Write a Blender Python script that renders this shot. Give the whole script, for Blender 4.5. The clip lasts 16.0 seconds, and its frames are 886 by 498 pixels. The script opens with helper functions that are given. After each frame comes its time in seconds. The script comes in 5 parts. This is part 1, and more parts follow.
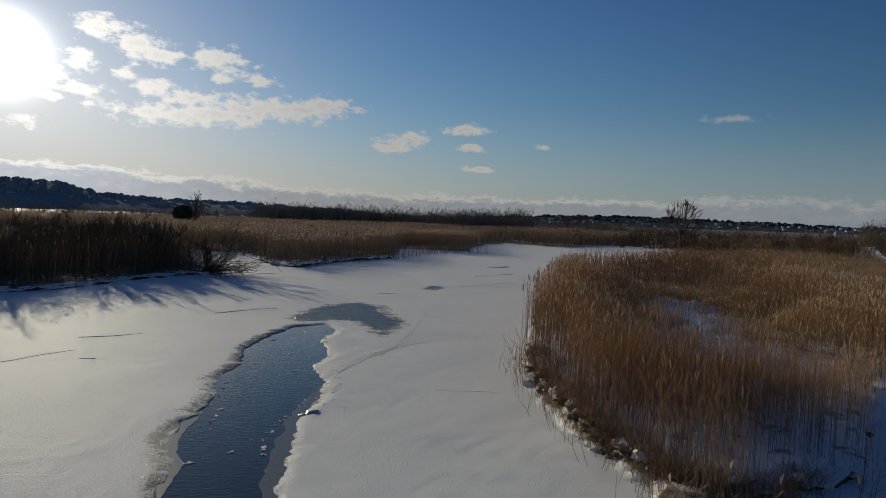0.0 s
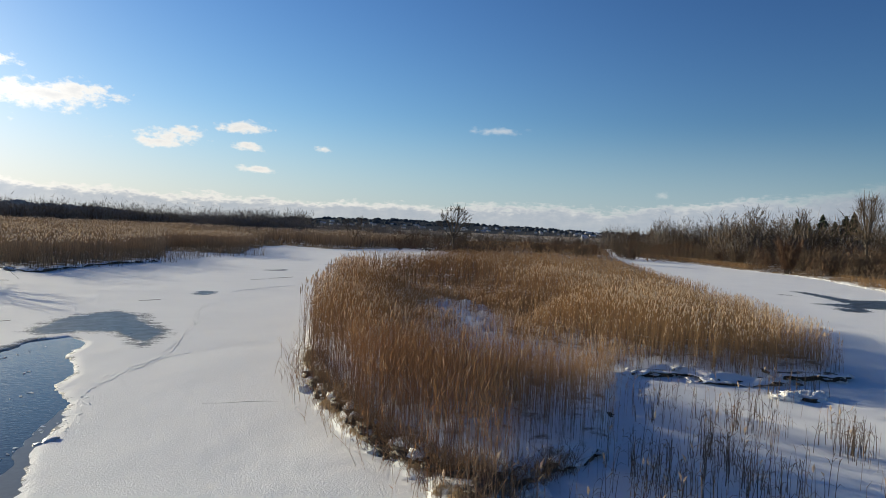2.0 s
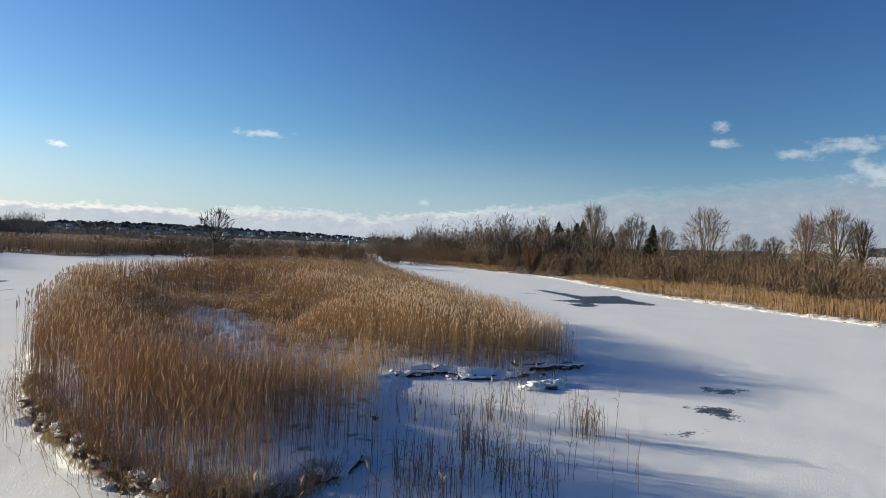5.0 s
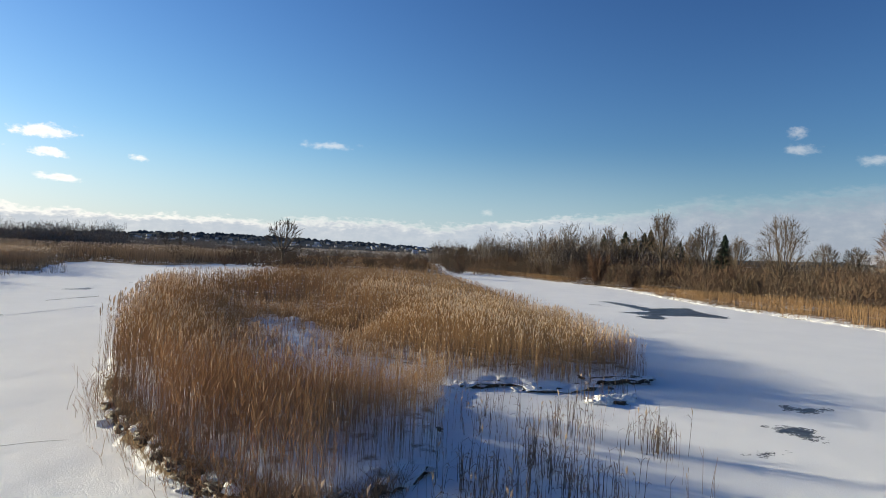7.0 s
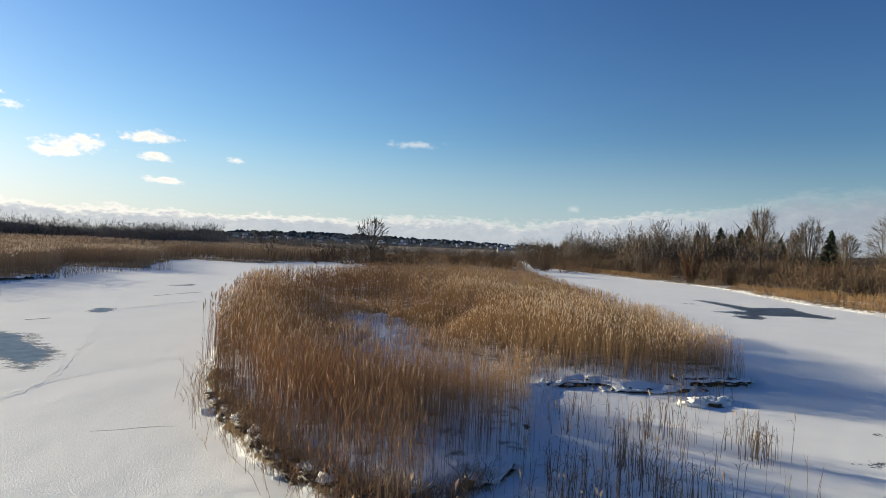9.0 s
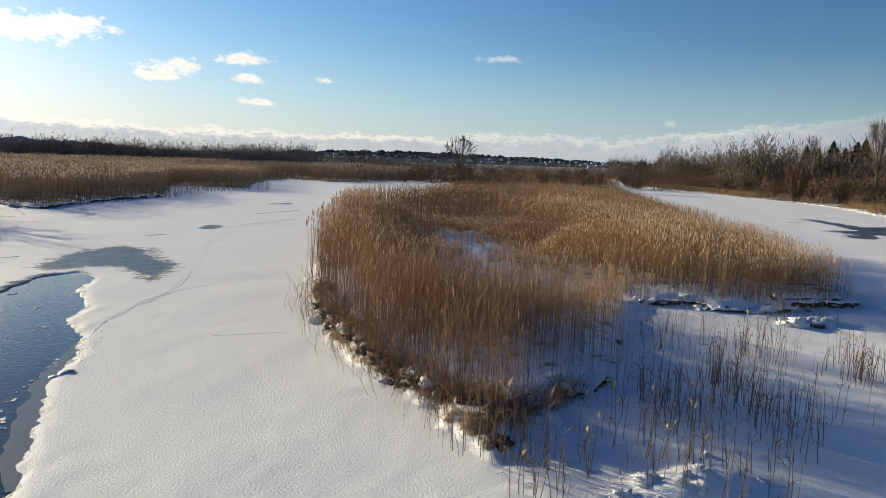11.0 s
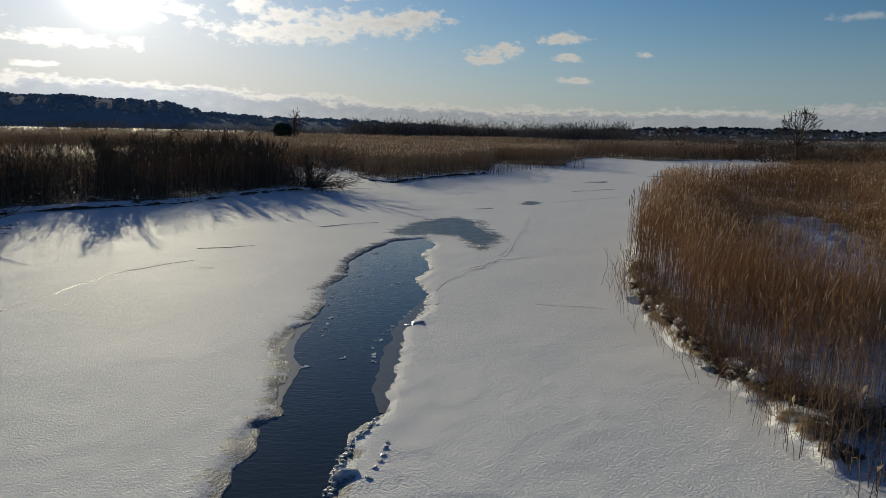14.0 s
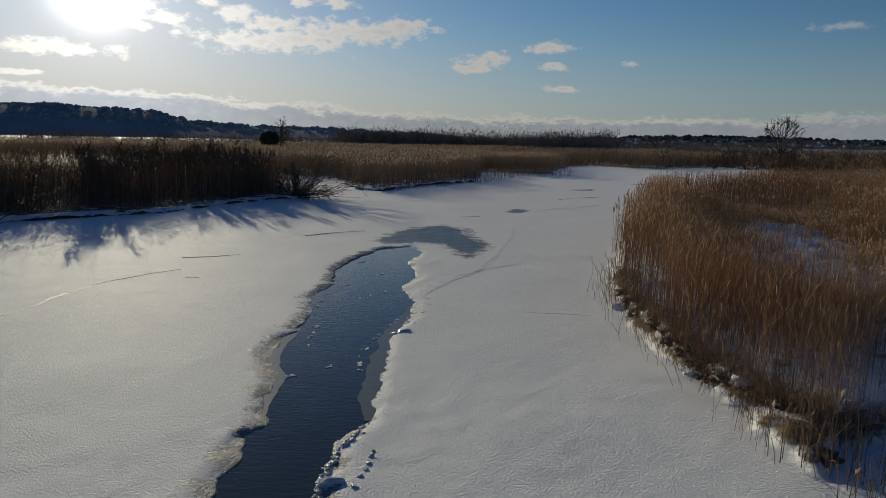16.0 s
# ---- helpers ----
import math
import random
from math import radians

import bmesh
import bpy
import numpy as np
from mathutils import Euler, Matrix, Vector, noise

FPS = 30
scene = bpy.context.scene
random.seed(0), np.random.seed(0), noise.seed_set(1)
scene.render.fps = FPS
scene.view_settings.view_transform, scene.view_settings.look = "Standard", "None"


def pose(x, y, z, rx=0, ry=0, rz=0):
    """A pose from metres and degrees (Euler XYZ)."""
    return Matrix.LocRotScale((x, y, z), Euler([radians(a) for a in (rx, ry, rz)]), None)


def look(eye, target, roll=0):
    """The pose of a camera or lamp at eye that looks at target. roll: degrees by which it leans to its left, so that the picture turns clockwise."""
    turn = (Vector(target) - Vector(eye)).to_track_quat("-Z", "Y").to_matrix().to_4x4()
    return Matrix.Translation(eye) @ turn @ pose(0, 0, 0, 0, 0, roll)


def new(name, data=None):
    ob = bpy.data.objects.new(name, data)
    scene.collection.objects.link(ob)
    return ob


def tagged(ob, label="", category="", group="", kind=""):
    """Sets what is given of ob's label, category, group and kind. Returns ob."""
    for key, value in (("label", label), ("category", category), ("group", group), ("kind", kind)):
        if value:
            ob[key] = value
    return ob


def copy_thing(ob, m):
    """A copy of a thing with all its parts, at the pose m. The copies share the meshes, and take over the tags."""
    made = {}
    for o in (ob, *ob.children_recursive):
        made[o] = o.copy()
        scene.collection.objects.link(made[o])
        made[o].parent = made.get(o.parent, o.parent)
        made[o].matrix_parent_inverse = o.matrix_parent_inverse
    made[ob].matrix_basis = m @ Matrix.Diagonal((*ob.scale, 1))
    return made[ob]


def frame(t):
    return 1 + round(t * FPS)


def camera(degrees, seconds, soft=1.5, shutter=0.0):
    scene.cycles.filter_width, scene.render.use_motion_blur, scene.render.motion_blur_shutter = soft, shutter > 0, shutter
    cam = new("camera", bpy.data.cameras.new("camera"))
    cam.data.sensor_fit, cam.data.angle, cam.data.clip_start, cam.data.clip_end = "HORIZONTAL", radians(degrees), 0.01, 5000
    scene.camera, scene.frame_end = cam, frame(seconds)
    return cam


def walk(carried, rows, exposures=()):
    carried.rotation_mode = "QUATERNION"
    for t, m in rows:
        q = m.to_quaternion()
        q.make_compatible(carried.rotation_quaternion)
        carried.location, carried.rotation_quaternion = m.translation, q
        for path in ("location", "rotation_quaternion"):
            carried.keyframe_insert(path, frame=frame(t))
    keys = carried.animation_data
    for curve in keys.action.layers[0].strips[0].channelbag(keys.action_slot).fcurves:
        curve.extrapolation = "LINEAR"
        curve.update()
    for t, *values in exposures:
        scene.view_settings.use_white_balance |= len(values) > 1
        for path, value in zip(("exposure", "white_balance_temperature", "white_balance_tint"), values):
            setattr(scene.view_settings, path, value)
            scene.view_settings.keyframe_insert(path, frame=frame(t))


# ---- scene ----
cam = camera(67.38, 16.0, soft=0.9)
# seconds, x, y, z, yaw, pitch, roll
ROWS = [
    (0, -0.009, -0.021, 4.199, -8.77, -2.53, 1.85),
    (0.5, 0.024, 0.043, 4.185, -12.90, -1.92, 2.09),
    (1, 0.053, 0.105, 4.176, -16.05, -1.66, 1.97),
    (1.5, 0.122, 0.156, 4.177, -21.39, -1.86, 2.24),
    (2, 0.138, 0.232, 4.175, -27.53, -1.61, 2.51),
    (2.5, 0.184, 0.372, 4.175, -33.26, -1.26, 2.66),
    (3, 0.258, 0.414, 4.151, -36.79, -1.15, 2.68),
    (3.5, 0.342, 0.455, 4.144, -40.57, -1.11, 2.64),
    (4, 0.421, 0.498, 4.140, -44.17, -0.92, 2.79),
    (4.2, 0.442, 0.474, 4.132, -45.14, -0.81, 2.60),
    (6.3, 0.470, 0.511, 4.166, -48.29, 0.01, 2.53),
    (6.5, 0.460, 0.516, 4.166, -47.22, 0.19, 2.37),
    (7, 0.485, 0.577, 4.146, -41.87, 0.32, 2.51),
    (7.5, 0.449, 0.503, 4.156, -40.66, 0.34, 2.52),
    (8, 0.462, 0.544, 4.159, -38.78, 0.27, 2.40),
    (8.5, 0.446, 0.536, 4.150, -36.73, 0.10, 2.36),
    (9, 0.438, 0.560, 4.138, -34.57, -0.20, 2.32),
    (9.2, 0.419, 0.542, 4.152, -33.53, -0.31, 2.29),
    (11.3, 0.051, 0.371, 4.113, -27.17, -8.12, 1.85),
    (11.5, -0.043, 0.222, 4.152, -27.20, -8.29, 1.92),
    (12, -0.125, 0.180, 4.136, -21.04, -9.15, 2.14),
    (12.5, -0.174, 0.096, 4.142, -15.36, -10.37, 2.00),
    (13, -0.176, 0.164, 4.122, -9.68, -10.80, 1.45),
    (13.5, -0.203, 0.135, 4.134, -6.04, -10.33, 1.44),
    (14, -0.226, 0.188, 4.126, -0.94, -9.97, 1.12),
    (14.5, -0.239, 0.087, 4.149, 2.13, -9.38, 0.79),
    (15, -0.208, -0.037, 4.153, 2.61, -9.17, 0.71),
    (15.5, -0.188, 0.018, 4.147, -0.85, -9.32, 1.04),
    (16, -0.189, 0.122, 4.141, -2.01, -9.26, 1.06),
]
EXPOSURES = [(0.0, -0.72, 6900, 10), (0.5, -0.48, 6900, 10), (1.0, -0.26, 6900, 10), (2.0, 0.3, 6900, 10), (3.5, 0.5, 6800, 10), (6.5, 0.6, 6900, 10), (8.0, 0.62, 7000, 10), (9.0, 0.55, 7100, 10), (11.5, 0.48, 7300, 10), (12.5, 0.36, 7400, 9), (13.2, 0.02, 7100, 8.5), (13.8, -0.35, 7000, 9), (14.5, -0.7, 6900, 9), (16.0, -0.7, 6900, 9)]
walk(cam, [(t, pose(x, y, z, 90 + pitch, 0, yaw) @ pose(0, 0, 0, 0, 0, roll)) for t, x, y, z, yaw, pitch, roll in ROWS], EXPOSURES)

# ---- light ----
SUN_AZ, SUN_EL = -24.9, 10.8      # degrees to the right of +y, and up
SKY, SUN = 0.10, 6.0
sun_way = Vector((math.sin(radians(SUN_AZ)) * math.cos(radians(SUN_EL)), math.cos(radians(SUN_AZ)) * math.cos(radians(SUN_EL)), math.sin(radians(SUN_EL))))
sun = new("sun", bpy.data.lights.new("sun", "SUN"))
sun.data.energy, sun.data.angle, sun.data.color = SUN, radians(0.6), (1.0, 0.93, 0.71)
sun.matrix_world = look((0, 0, 60), Vector((0, 0, 60)) - sun_way)


class Nodes:
    """Short hand for node trees."""

    def __init__(self, tree):
        self.tree = tree

    def put(self, socket, value):
        if hasattr(value, "is_output"):
            self.tree.links.new(value, socket)
        elif value is not None:
            socket.default_value = value

    def math(self, op, a, b=None, c=None, clamp=False):
        n = self.tree.nodes.new("ShaderNodeMath")
        n.operation, n.use_clamp = op, clamp
        for s, v in zip(n.inputs, (a, b, c)):
            self.put(s, v)
        return n.outputs[0]

    def vec(self, op, a, b=None):
        n = self.tree.nodes.new("ShaderNodeVectorMath")
        n.operation = op
        for s, v in zip(n.inputs, (a, b)):
            self.put(s, v)
        return n.outputs["Value"] if op in ("LENGTH", "DOT_PRODUCT", "DISTANCE") else n.outputs[0]

    def mix(self, f, a, b, blend="MIX"):
        n = self.tree.nodes.new("ShaderNodeMix")
        n.data_type, n.blend_type = "RGBA", blend
        for s, v in zip((n.inputs[0], n.inputs[6], n.inputs[7]), (f, a, b)):
            self.put(s, (*v, 1) if isinstance(v, tuple) and len(v) == 3 else v)
        return n.outputs[2]

    def smooth(self, x, lo, hi, a=0.0, b=1.0):
        n = self.tree.nodes.new("ShaderNodeMapRange")
        n.interpolation_type = "SMOOTHSTEP"
        for s, v in zip(n.inputs, (x, lo, hi, a, b)):
            self.put(s, v)
        return n.outputs[0]

    def noise(self, where, scale, detail=4.0, rough=0.55, warp=0.0):
        n = self.tree.nodes.new("ShaderNodeTexNoise")
        self.put(n.inputs["Vector"], where)
        for key, v in (("Scale", scale), ("Detail", detail), ("Roughness", rough), ("Distortion", warp)):
            n.inputs[key].default_value = v
        return n.outputs["Fac"]

    def cells(self, where, scale):
        n = self.tree.nodes.new("ShaderNodeTexVoronoi")
        n.feature = "SMOOTH_F1"
        self.put(n.inputs["Vector"], where)
        n.inputs["Scale"].default_value, n.inputs["Smoothness"].default_value = scale, 0.6
        return n.outputs["Distance"]

    def ramp(self, f, stops, mode="LINEAR"):
        n = self.tree.nodes.new("ShaderNodeValToRGB")
        n.color_ramp.interpolation = mode
        while len(n.color_ramp.elements) < len(stops):
            n.color_ramp.elements.new(0.5)
        for e, (at, col) in zip(n.color_ramp.elements, stops):
            e.position, e.color = at, (*((col,) * 3 if isinstance(col, (int, float)) else col), 1)
        self.put(n.inputs[0], f)
        return n.outputs[0]

    def join(self, x, y, z=0.0):
        n = self.tree.nodes.new("ShaderNodeCombineXYZ")
        for s, v in zip(n.inputs, (x, y, z)):
            self.put(s, v)
        return n.outputs[0]

    def bump(self, height, strength, far, normal=None):
        n = self.tree.nodes.new("ShaderNodeBump")
        n.inputs["Strength"].default_value, n.inputs["Distance"].default_value = strength, far
        self.put(n.inputs["Height"], height)
        self.put(n.inputs["Normal"], normal)
        return n.outputs[0]

    def attr(self, name):
        n = self.tree.nodes.new("ShaderNodeAttribute")
        n.attribute_name = name
        return n.outputs["Fac"]

    def coords(self, kind="Object"):
        return self.tree.nodes.new("ShaderNodeTexCoord").outputs[kind]

    def island(self):
        return self.tree.nodes.new("ShaderNodeNewGeometry").outputs["Random Per Island"]

    def thing(self):
        return self.tree.nodes.new("ShaderNodeObjectInfo").outputs["Random"]


# Fair-weather clouds: azimuth, elevation, half width, half height, in degrees.
CLOUDS = [
    (-18.6, 13.5, 2.0, 1.0), (-16.1, 12.7, 1.7, 1.2), (-14.9, 12.1, 2.3, 1.0), (-10.0, 12.1, 2.4, 0.9), (-19.9, 10.8, 1.1, 0.8), (-21.9, 9.8, 1.4, 0.6),
    (-19.9, 8.9, 1.7, 0.6), (-22.1, 8.1, 1.1, 0.35), (-14.9, 9.6, 1.7, 0.7), (-14.6, 7.6, 4.2, 0.7), (-10.5, 7.8, 5.1, 0.85), (-12.0, 9.0, 2.5, 0.8),
    (-8.2, 8.4, 3.4, 1.0), (-3.2, 8.7, 2.8, 0.9), (-1.3, 9.0, 2.0, 0.8), (-6.8, 10.8, 1.4, 0.55), (-9.8, 10.6, 1.1, 0.45), (-16.8, 10.2, 0.8, 0.6),
    (6.0, 6.9, 1.4, 0.5), (3.8, 6.0, 2.1, 0.4), (-20.3, 11.5, 1.1, 0.4), (10.6, 7.7, 2.0, 0.5), (10.9, 6.2, 1.2, 0.4), (11.5, 4.4, 1.5, 0.3),
    (17.0, 6.4, 0.7, 0.3), (31.7, 8.6, 2.3, 0.35), (-28.0, 6.2, 4.8, 0.6), (-34.0, 7.7, 1.8, 0.7), (-30.0, 4.3, 1.5, 0.25),
    (69.9, 9.0, 1.1, 0.5), (69.6, 10.2, 0.7, 0.5), (75.4, 8.0, 1.7, 0.45), (78.7, 8.5, 2.8, 0.7), (80.5, 6.6, 2.6, 1.0), (45.6, 3.6, 0.7, 0.3),
    (-12.5, 7.6, 6.0, 0.9), (-6.0, 8.5, 5.5, 1.0), (-1.8, 9.1, 3.2, 0.75), (5.0, 6.5, 2.2, 0.55),
]
# The cloud bank along the horizon: azimuth, height of its top.
BANK = [(-60, 3.6), (-25, 3.5), (-16, 3.2), (-5, 2.4), (7, 2.05), (19, 2.05), (36, 2.4), (44, 2.2), (51, 3.4), (57, 3.9), (62, 4.8), (74, 6.0), (82, 6.6), (120, 7.0)]

world = bpy.data.worlds.new("sky")
scene.world = world
world.use_nodes = True
w = Nodes(world.node_tree)
world.node_tree.nodes.clear()
sky = world.node_tree.nodes.new("ShaderNodeTexSky")
sky.sky_type, sky.sun_disc = "NISHITA", False
sky.sun_elevation, sky.sun_rotation = radians(SUN_EL), radians(SUN_AZ)
sky.air_density, sky.dust_density, sky.ozone_density = 1.0, 0.3, 3.0
way = w.vec("NORMALIZE", w.coords("Generated"))
parts = world.node_tree.nodes.new("ShaderNodeSeparateXYZ")
w.put(parts.inputs[0], way)
az = w.math("DEGREES", w.math("ARCTAN2", parts.outputs[0], parts.outputs[1]))
el = w.math("DEGREES", w.math("ARCSINE", parts.outputs[2]))
flat = w.join(az, el)
rough1 = w.noise(w.vec("MULTIPLY", flat, (0.75, 1.3, 1)), 1.0, 6.0, 0.62)
rough2 = w.noise(w.vec("MULTIPLY", flat, (0.9, 2.2, 1)), 1.6, 4.0, 0.6)
shape = None
for a, e, ww, hh in CLOUDS:
    r = w.vec("LENGTH", w.vec("MULTIPLY", w.vec("SUBTRACT", flat, (a, e, 0)), (1 / ww, 1 / hh, 0)))
    blob = w.math("SUBTRACT", 1.0, r)
    shape = blob if shape is None else w.math("MAXIMUM", shape, blob)
shape = w.math("ADD", w.math("MAXIMUM", shape, -1.2), w.math("MULTIPLY", w.math("SUBTRACT", rough1, 0.52), 3.4))
thin = w.smooth(az, 50.0, 68.0)
faint = w.smooth(az, 14.0, 40.0)
puffs = w.math("MULTIPLY", w.smooth(shape, -0.25, w.math("MULTIPLY_ADD", faint, 0.7, 0.6)), w.math("MULTIPLY_ADD", faint, -0.55, 1.0))
span = w.math("DIVIDE", w.math("ADD", az, 60.0), 180.0)
top = w.math("MULTIPLY", w.ramp(span, [((a + 60) / 180, e / 10) for a, e in BANK], "B_SPLINE"), 10.0)
over = w.math("SUBTRACT", w.math("ADD", top, w.math("MULTIPLY", w.math("SUBTRACT", w.math("ADD", w.math("MULTIPLY", rough2, 0.5), w.math("MULTIPLY", w.noise(w.vec("MULTIPLY", flat, (0.28, 0.6, 1)), 1.0, 3.0), 0.8)), 0.65), 2.6)), el)
soft = w.math("DIVIDE", over, w.math("MULTIPLY_ADD", thin, 2.5, 1.0))
bank = w.math("MULTIPLY", w.smooth(soft, -0.12, w.math("MULTIPLY_ADD", faint, 0.25, 0.3)), w.smooth(el, -0.2, 1.6, 0.6, 1.0))
lining = w.math("MULTIPLY", w.math("SUBTRACT", 1.0, w.smooth(over, 0.05, 0.8)), w.math("MULTIPLY_ADD", faint, -0.4, 1.0))
sunward = w.math("MAXIMUM", w.vec("DOT_PRODUCT", way, tuple(sun_way)), 0.0)
glow = w.math("POWER", sunward, 30.0)
# sunlit edges against grey undersides, in the units of the sky
shade = w.math("ADD", w.math("MULTIPLY", lining, 0.5), w.math("MULTIPLY", rough1, 0.5))
bank_col = w.mix(w.smooth(shade, 0.15, 0.75), (3.2, 3.7, 4.5), (6.9, 6.9, 6.8))
puff_col = w.mix(w.smooth(shape, 0.1, 1.6), (7.6, 7.5, 7.3), (6.0, 6.1, 6.3))
deep = world.node_tree.nodes.new("ShaderNodeGamma")
w.put(deep.inputs[0], w.vec("MULTIPLY", sky.outputs[0], (0.27, 0.27, 0.27)))
deep.inputs[1].default_value = 1.6
blue = w.vec("MULTIPLY", deep.outputs[0], (3.2, 3.6, 4.6))
blue = w.vec("DIVIDE", blue, w.vec("ADD", w.vec("MULTIPLY", blue, (0.065, 0.065, 0.065)), (0.85, 0.85, 0.85)))
haze = w.math("MULTIPLY", w.smooth(el, 10.0, -1.0), w.math("MULTIPLY_ADD", thin, -0.3, 0.65))
sunside = w.math("POWER", w.math("MAXIMUM", w.vec("DOT_PRODUCT", way, tuple(sun_way)), 0.0), 5.0)
away = w.smooth(w.vec("DOT_PRODUCT", way, tuple(sun_way)), 0.86, -0.1, 1.0, 0.87)      # deeper blue away from the sun
blue = w.vec("MULTIPLY", blue, w.join(away, away, away))
blue = w.mix(w.math("MULTIPLY", sunside, 0.7), blue, w.vec("MULTIPLY", blue, (0.9, 1.0, 1.17)))
blue = w.mix(haze, blue, w.mix(sunside, (3.2, 4.25, 5.7), (5.8, 5.95, 6.2)))
bright = w.math("MULTIPLY_ADD", glow, 1.5, 1.0)
bank_col = w.mix(thin, bank_col, w.vec("MULTIPLY", bank_col, (0.72, 0.735, 0.78)))
bank_col = w.vec("MULTIPLY", bank_col, w.join(bright, bright, bright))
puff_col = w.vec("MULTIPLY", puff_col, w.join(bright, bright, bright))
col = w.mix(w.math("MULTIPLY", bank, 0.85), blue, bank_col)
col = w.mix(w.math("MULTIPLY", puffs, 0.9), col, puff_col)
halo = None
for power, much in ((1600.0, 60.0), (240.0, 2.2), (45.0, 1.1)):
    ring = w.math("MULTIPLY", w.math("POWER", sunward, power), much)
    halo = ring if halo is None else w.math("ADD", halo, ring)
col = w.mix(1.0, col, w.mix(1.0, (1.0, 0.985, 0.96), w.join(halo, halo, halo), "MULTIPLY"), "ADD")
back = world.node_tree.nodes.new("ShaderNodeBackground")
w.put(back.inputs[0], col)
back.inputs[1].default_value = SKY
out = world.node_tree.nodes.new("ShaderNodeOutputWorld")
world.node_tree.links.new(back.outputs[0], out.inputs[0])


# ---- materials ----
def material(name, rough=0.8):
    m = bpy.data.materials.new(name)
    m.use_nodes = True
    shader = m.node_tree.nodes["Principled BSDF"]
    shader.inputs["Roughness"].default_value = rough
    shader.inputs["Specular IOR Level"].default_value = 0.3
    return m, Nodes(m.node_tree), shader


def see_through(m, n, shader, colour, share):
    """Lets part of the light pass, as thin dry leaves and plumes do."""
    thin = m.node_tree.nodes.new("ShaderNodeBsdfTranslucent")
    n.put(thin.inputs[0], colour)
    both = m.node_tree.nodes.new("ShaderNodeMixShader")
    both.inputs[0].default_value = share
    m.node_tree.links.new(shader.outputs[0], both.inputs[1])
    m.node_tree.links.new(thin.outputs[0], both.inputs[2])
    m.node_tree.links.new(both.outputs[0], m.node_tree.nodes["Material Output"].inputs[0])


def snow_look(n, at):
    """Colour and relief of wind-crusted snow."""
    warp = n.vec("ADD", at, n.vec("MULTIPLY", n.join(n.noise(at, 9, 2), n.noise(n.vec("ADD", at, (7, 3, 1)), 9, 2)), (0.06, 0.06, 0)))
    grain, crust, drift = n.math("MULTIPLY_ADD", n.cells(warp, 26), -0.5, n.noise(at, 42, 3, 0.7)), n.noise(n.vec("MULTIPLY", at, (1, 1.6, 1)), 5.0, 4, 0.6), n.noise(at, 0.35, 3)
    colour = n.mix(drift, (0.8, 0.805, 0.815), (0.89, 0.89, 0.885))
    colour = n.mix(n.smooth(grain, 0.25, -0.15, 0.0, 0.06), colour, (0.66, 0.68, 0.73))
    relief = n.math("ADD", n.math("MULTIPLY", grain, 0.9), n.math("MULTIPLY_ADD", crust, 0.3, n.math("MULTIPLY", drift, 0.6)))
    return colour, relief, grain


def ground_material():
    m, n, s = material("snowy_ground", 0.6)
    at = n.coords()
    snow, relief, grain = snow_look(n, at)
    land, bare, slush = n.attr("land"), n.attr("bare"), n.attr("slush")
    litter_n = n.noise(at, 9, 5, 0.65)
    litter = n.mix(litter_n, (0.09, 0.06, 0.035), (0.3, 0.21, 0.12))
    cover = n.smooth(n.math("ADD", n.noise(at, 1.6, 5, 0.65), n.math("MULTIPLY_ADD", n.attr("snowed"), 0.38, n.math("MULTIPLY", n.noise(at, 0.12, 3), 0.6))), 0.8, 1.0)
    soil = n.mix(cover, litter, snow)
    colour = n.mix(n.smooth(n.math("ADD", land, n.math("MULTIPLY", n.math("SUBTRACT", litter_n, 0.5), 0.8)), 0.35, 0.65), snow, soil)
    edge = n.math("ADD", n.math("MULTIPLY", n.math("SUBTRACT", n.noise(at, 11, 4, 0.7), 0.5), 1.6), n.math("MULTIPLY", n.math("SUBTRACT", n.noise(n.vec("MULTIPLY", at, (0.8, 1.1, 1)), 1.9, 5, 0.7), 0.5), 2.6))
    grey = n.smooth(n.math("MULTIPLY_ADD", edge, n.smooth(slush, 0.0, 0.25), slush), 0.35, 0.75)
    dark = n.smooth(n.math("MULTIPLY_ADD", edge, n.smooth(bare, 0.0, 0.25), bare), 0.4, 0.62)
    colour = n.mix(grey, colour, n.mix(grain, (0.16, 0.17, 0.18), (0.42, 0.42, 0.42)))
    colour = n.mix(dark, colour, n.mix(n.smooth(n.noise(at, 2.2, 5, 0.65), 0.35, 0.7), (0.025, 0.03, 0.036), (0.1, 0.11, 0.118)))
    n.put(s.inputs["Base Color"], colour)
    n.put(s.inputs["Roughness"], n.mix(dark, n.mix(grey, (0.72,) * 3, (0.5,) * 3), n.mix(n.noise(at, 1.3, 4), (0.2,) * 3, (0.45,) * 3)))
    n.put(s.inputs["Specular IOR Level"], n.math("MULTIPLY_ADD", dark, 0.12, 0.05))
    fine = n.bump(n.math("MULTIPLY", relief, n.math("MULTIPLY_ADD", dark, -0.93, 1.0)), 0.58, 0.03)
    n.put(s.inputs["Normal"], fine)
    return m


def snow_material():
    m, n, s = material("snow", 0.85)
    s.inputs["Specular IOR Level"].default_value = 0.08
    colour, relief, _ = snow_look(n, n.coords())
    n.put(s.inputs["Base Color"], colour)
    n.put(s.inputs["Normal"], n.bump(relief, 0.6, 0.03))
    return m


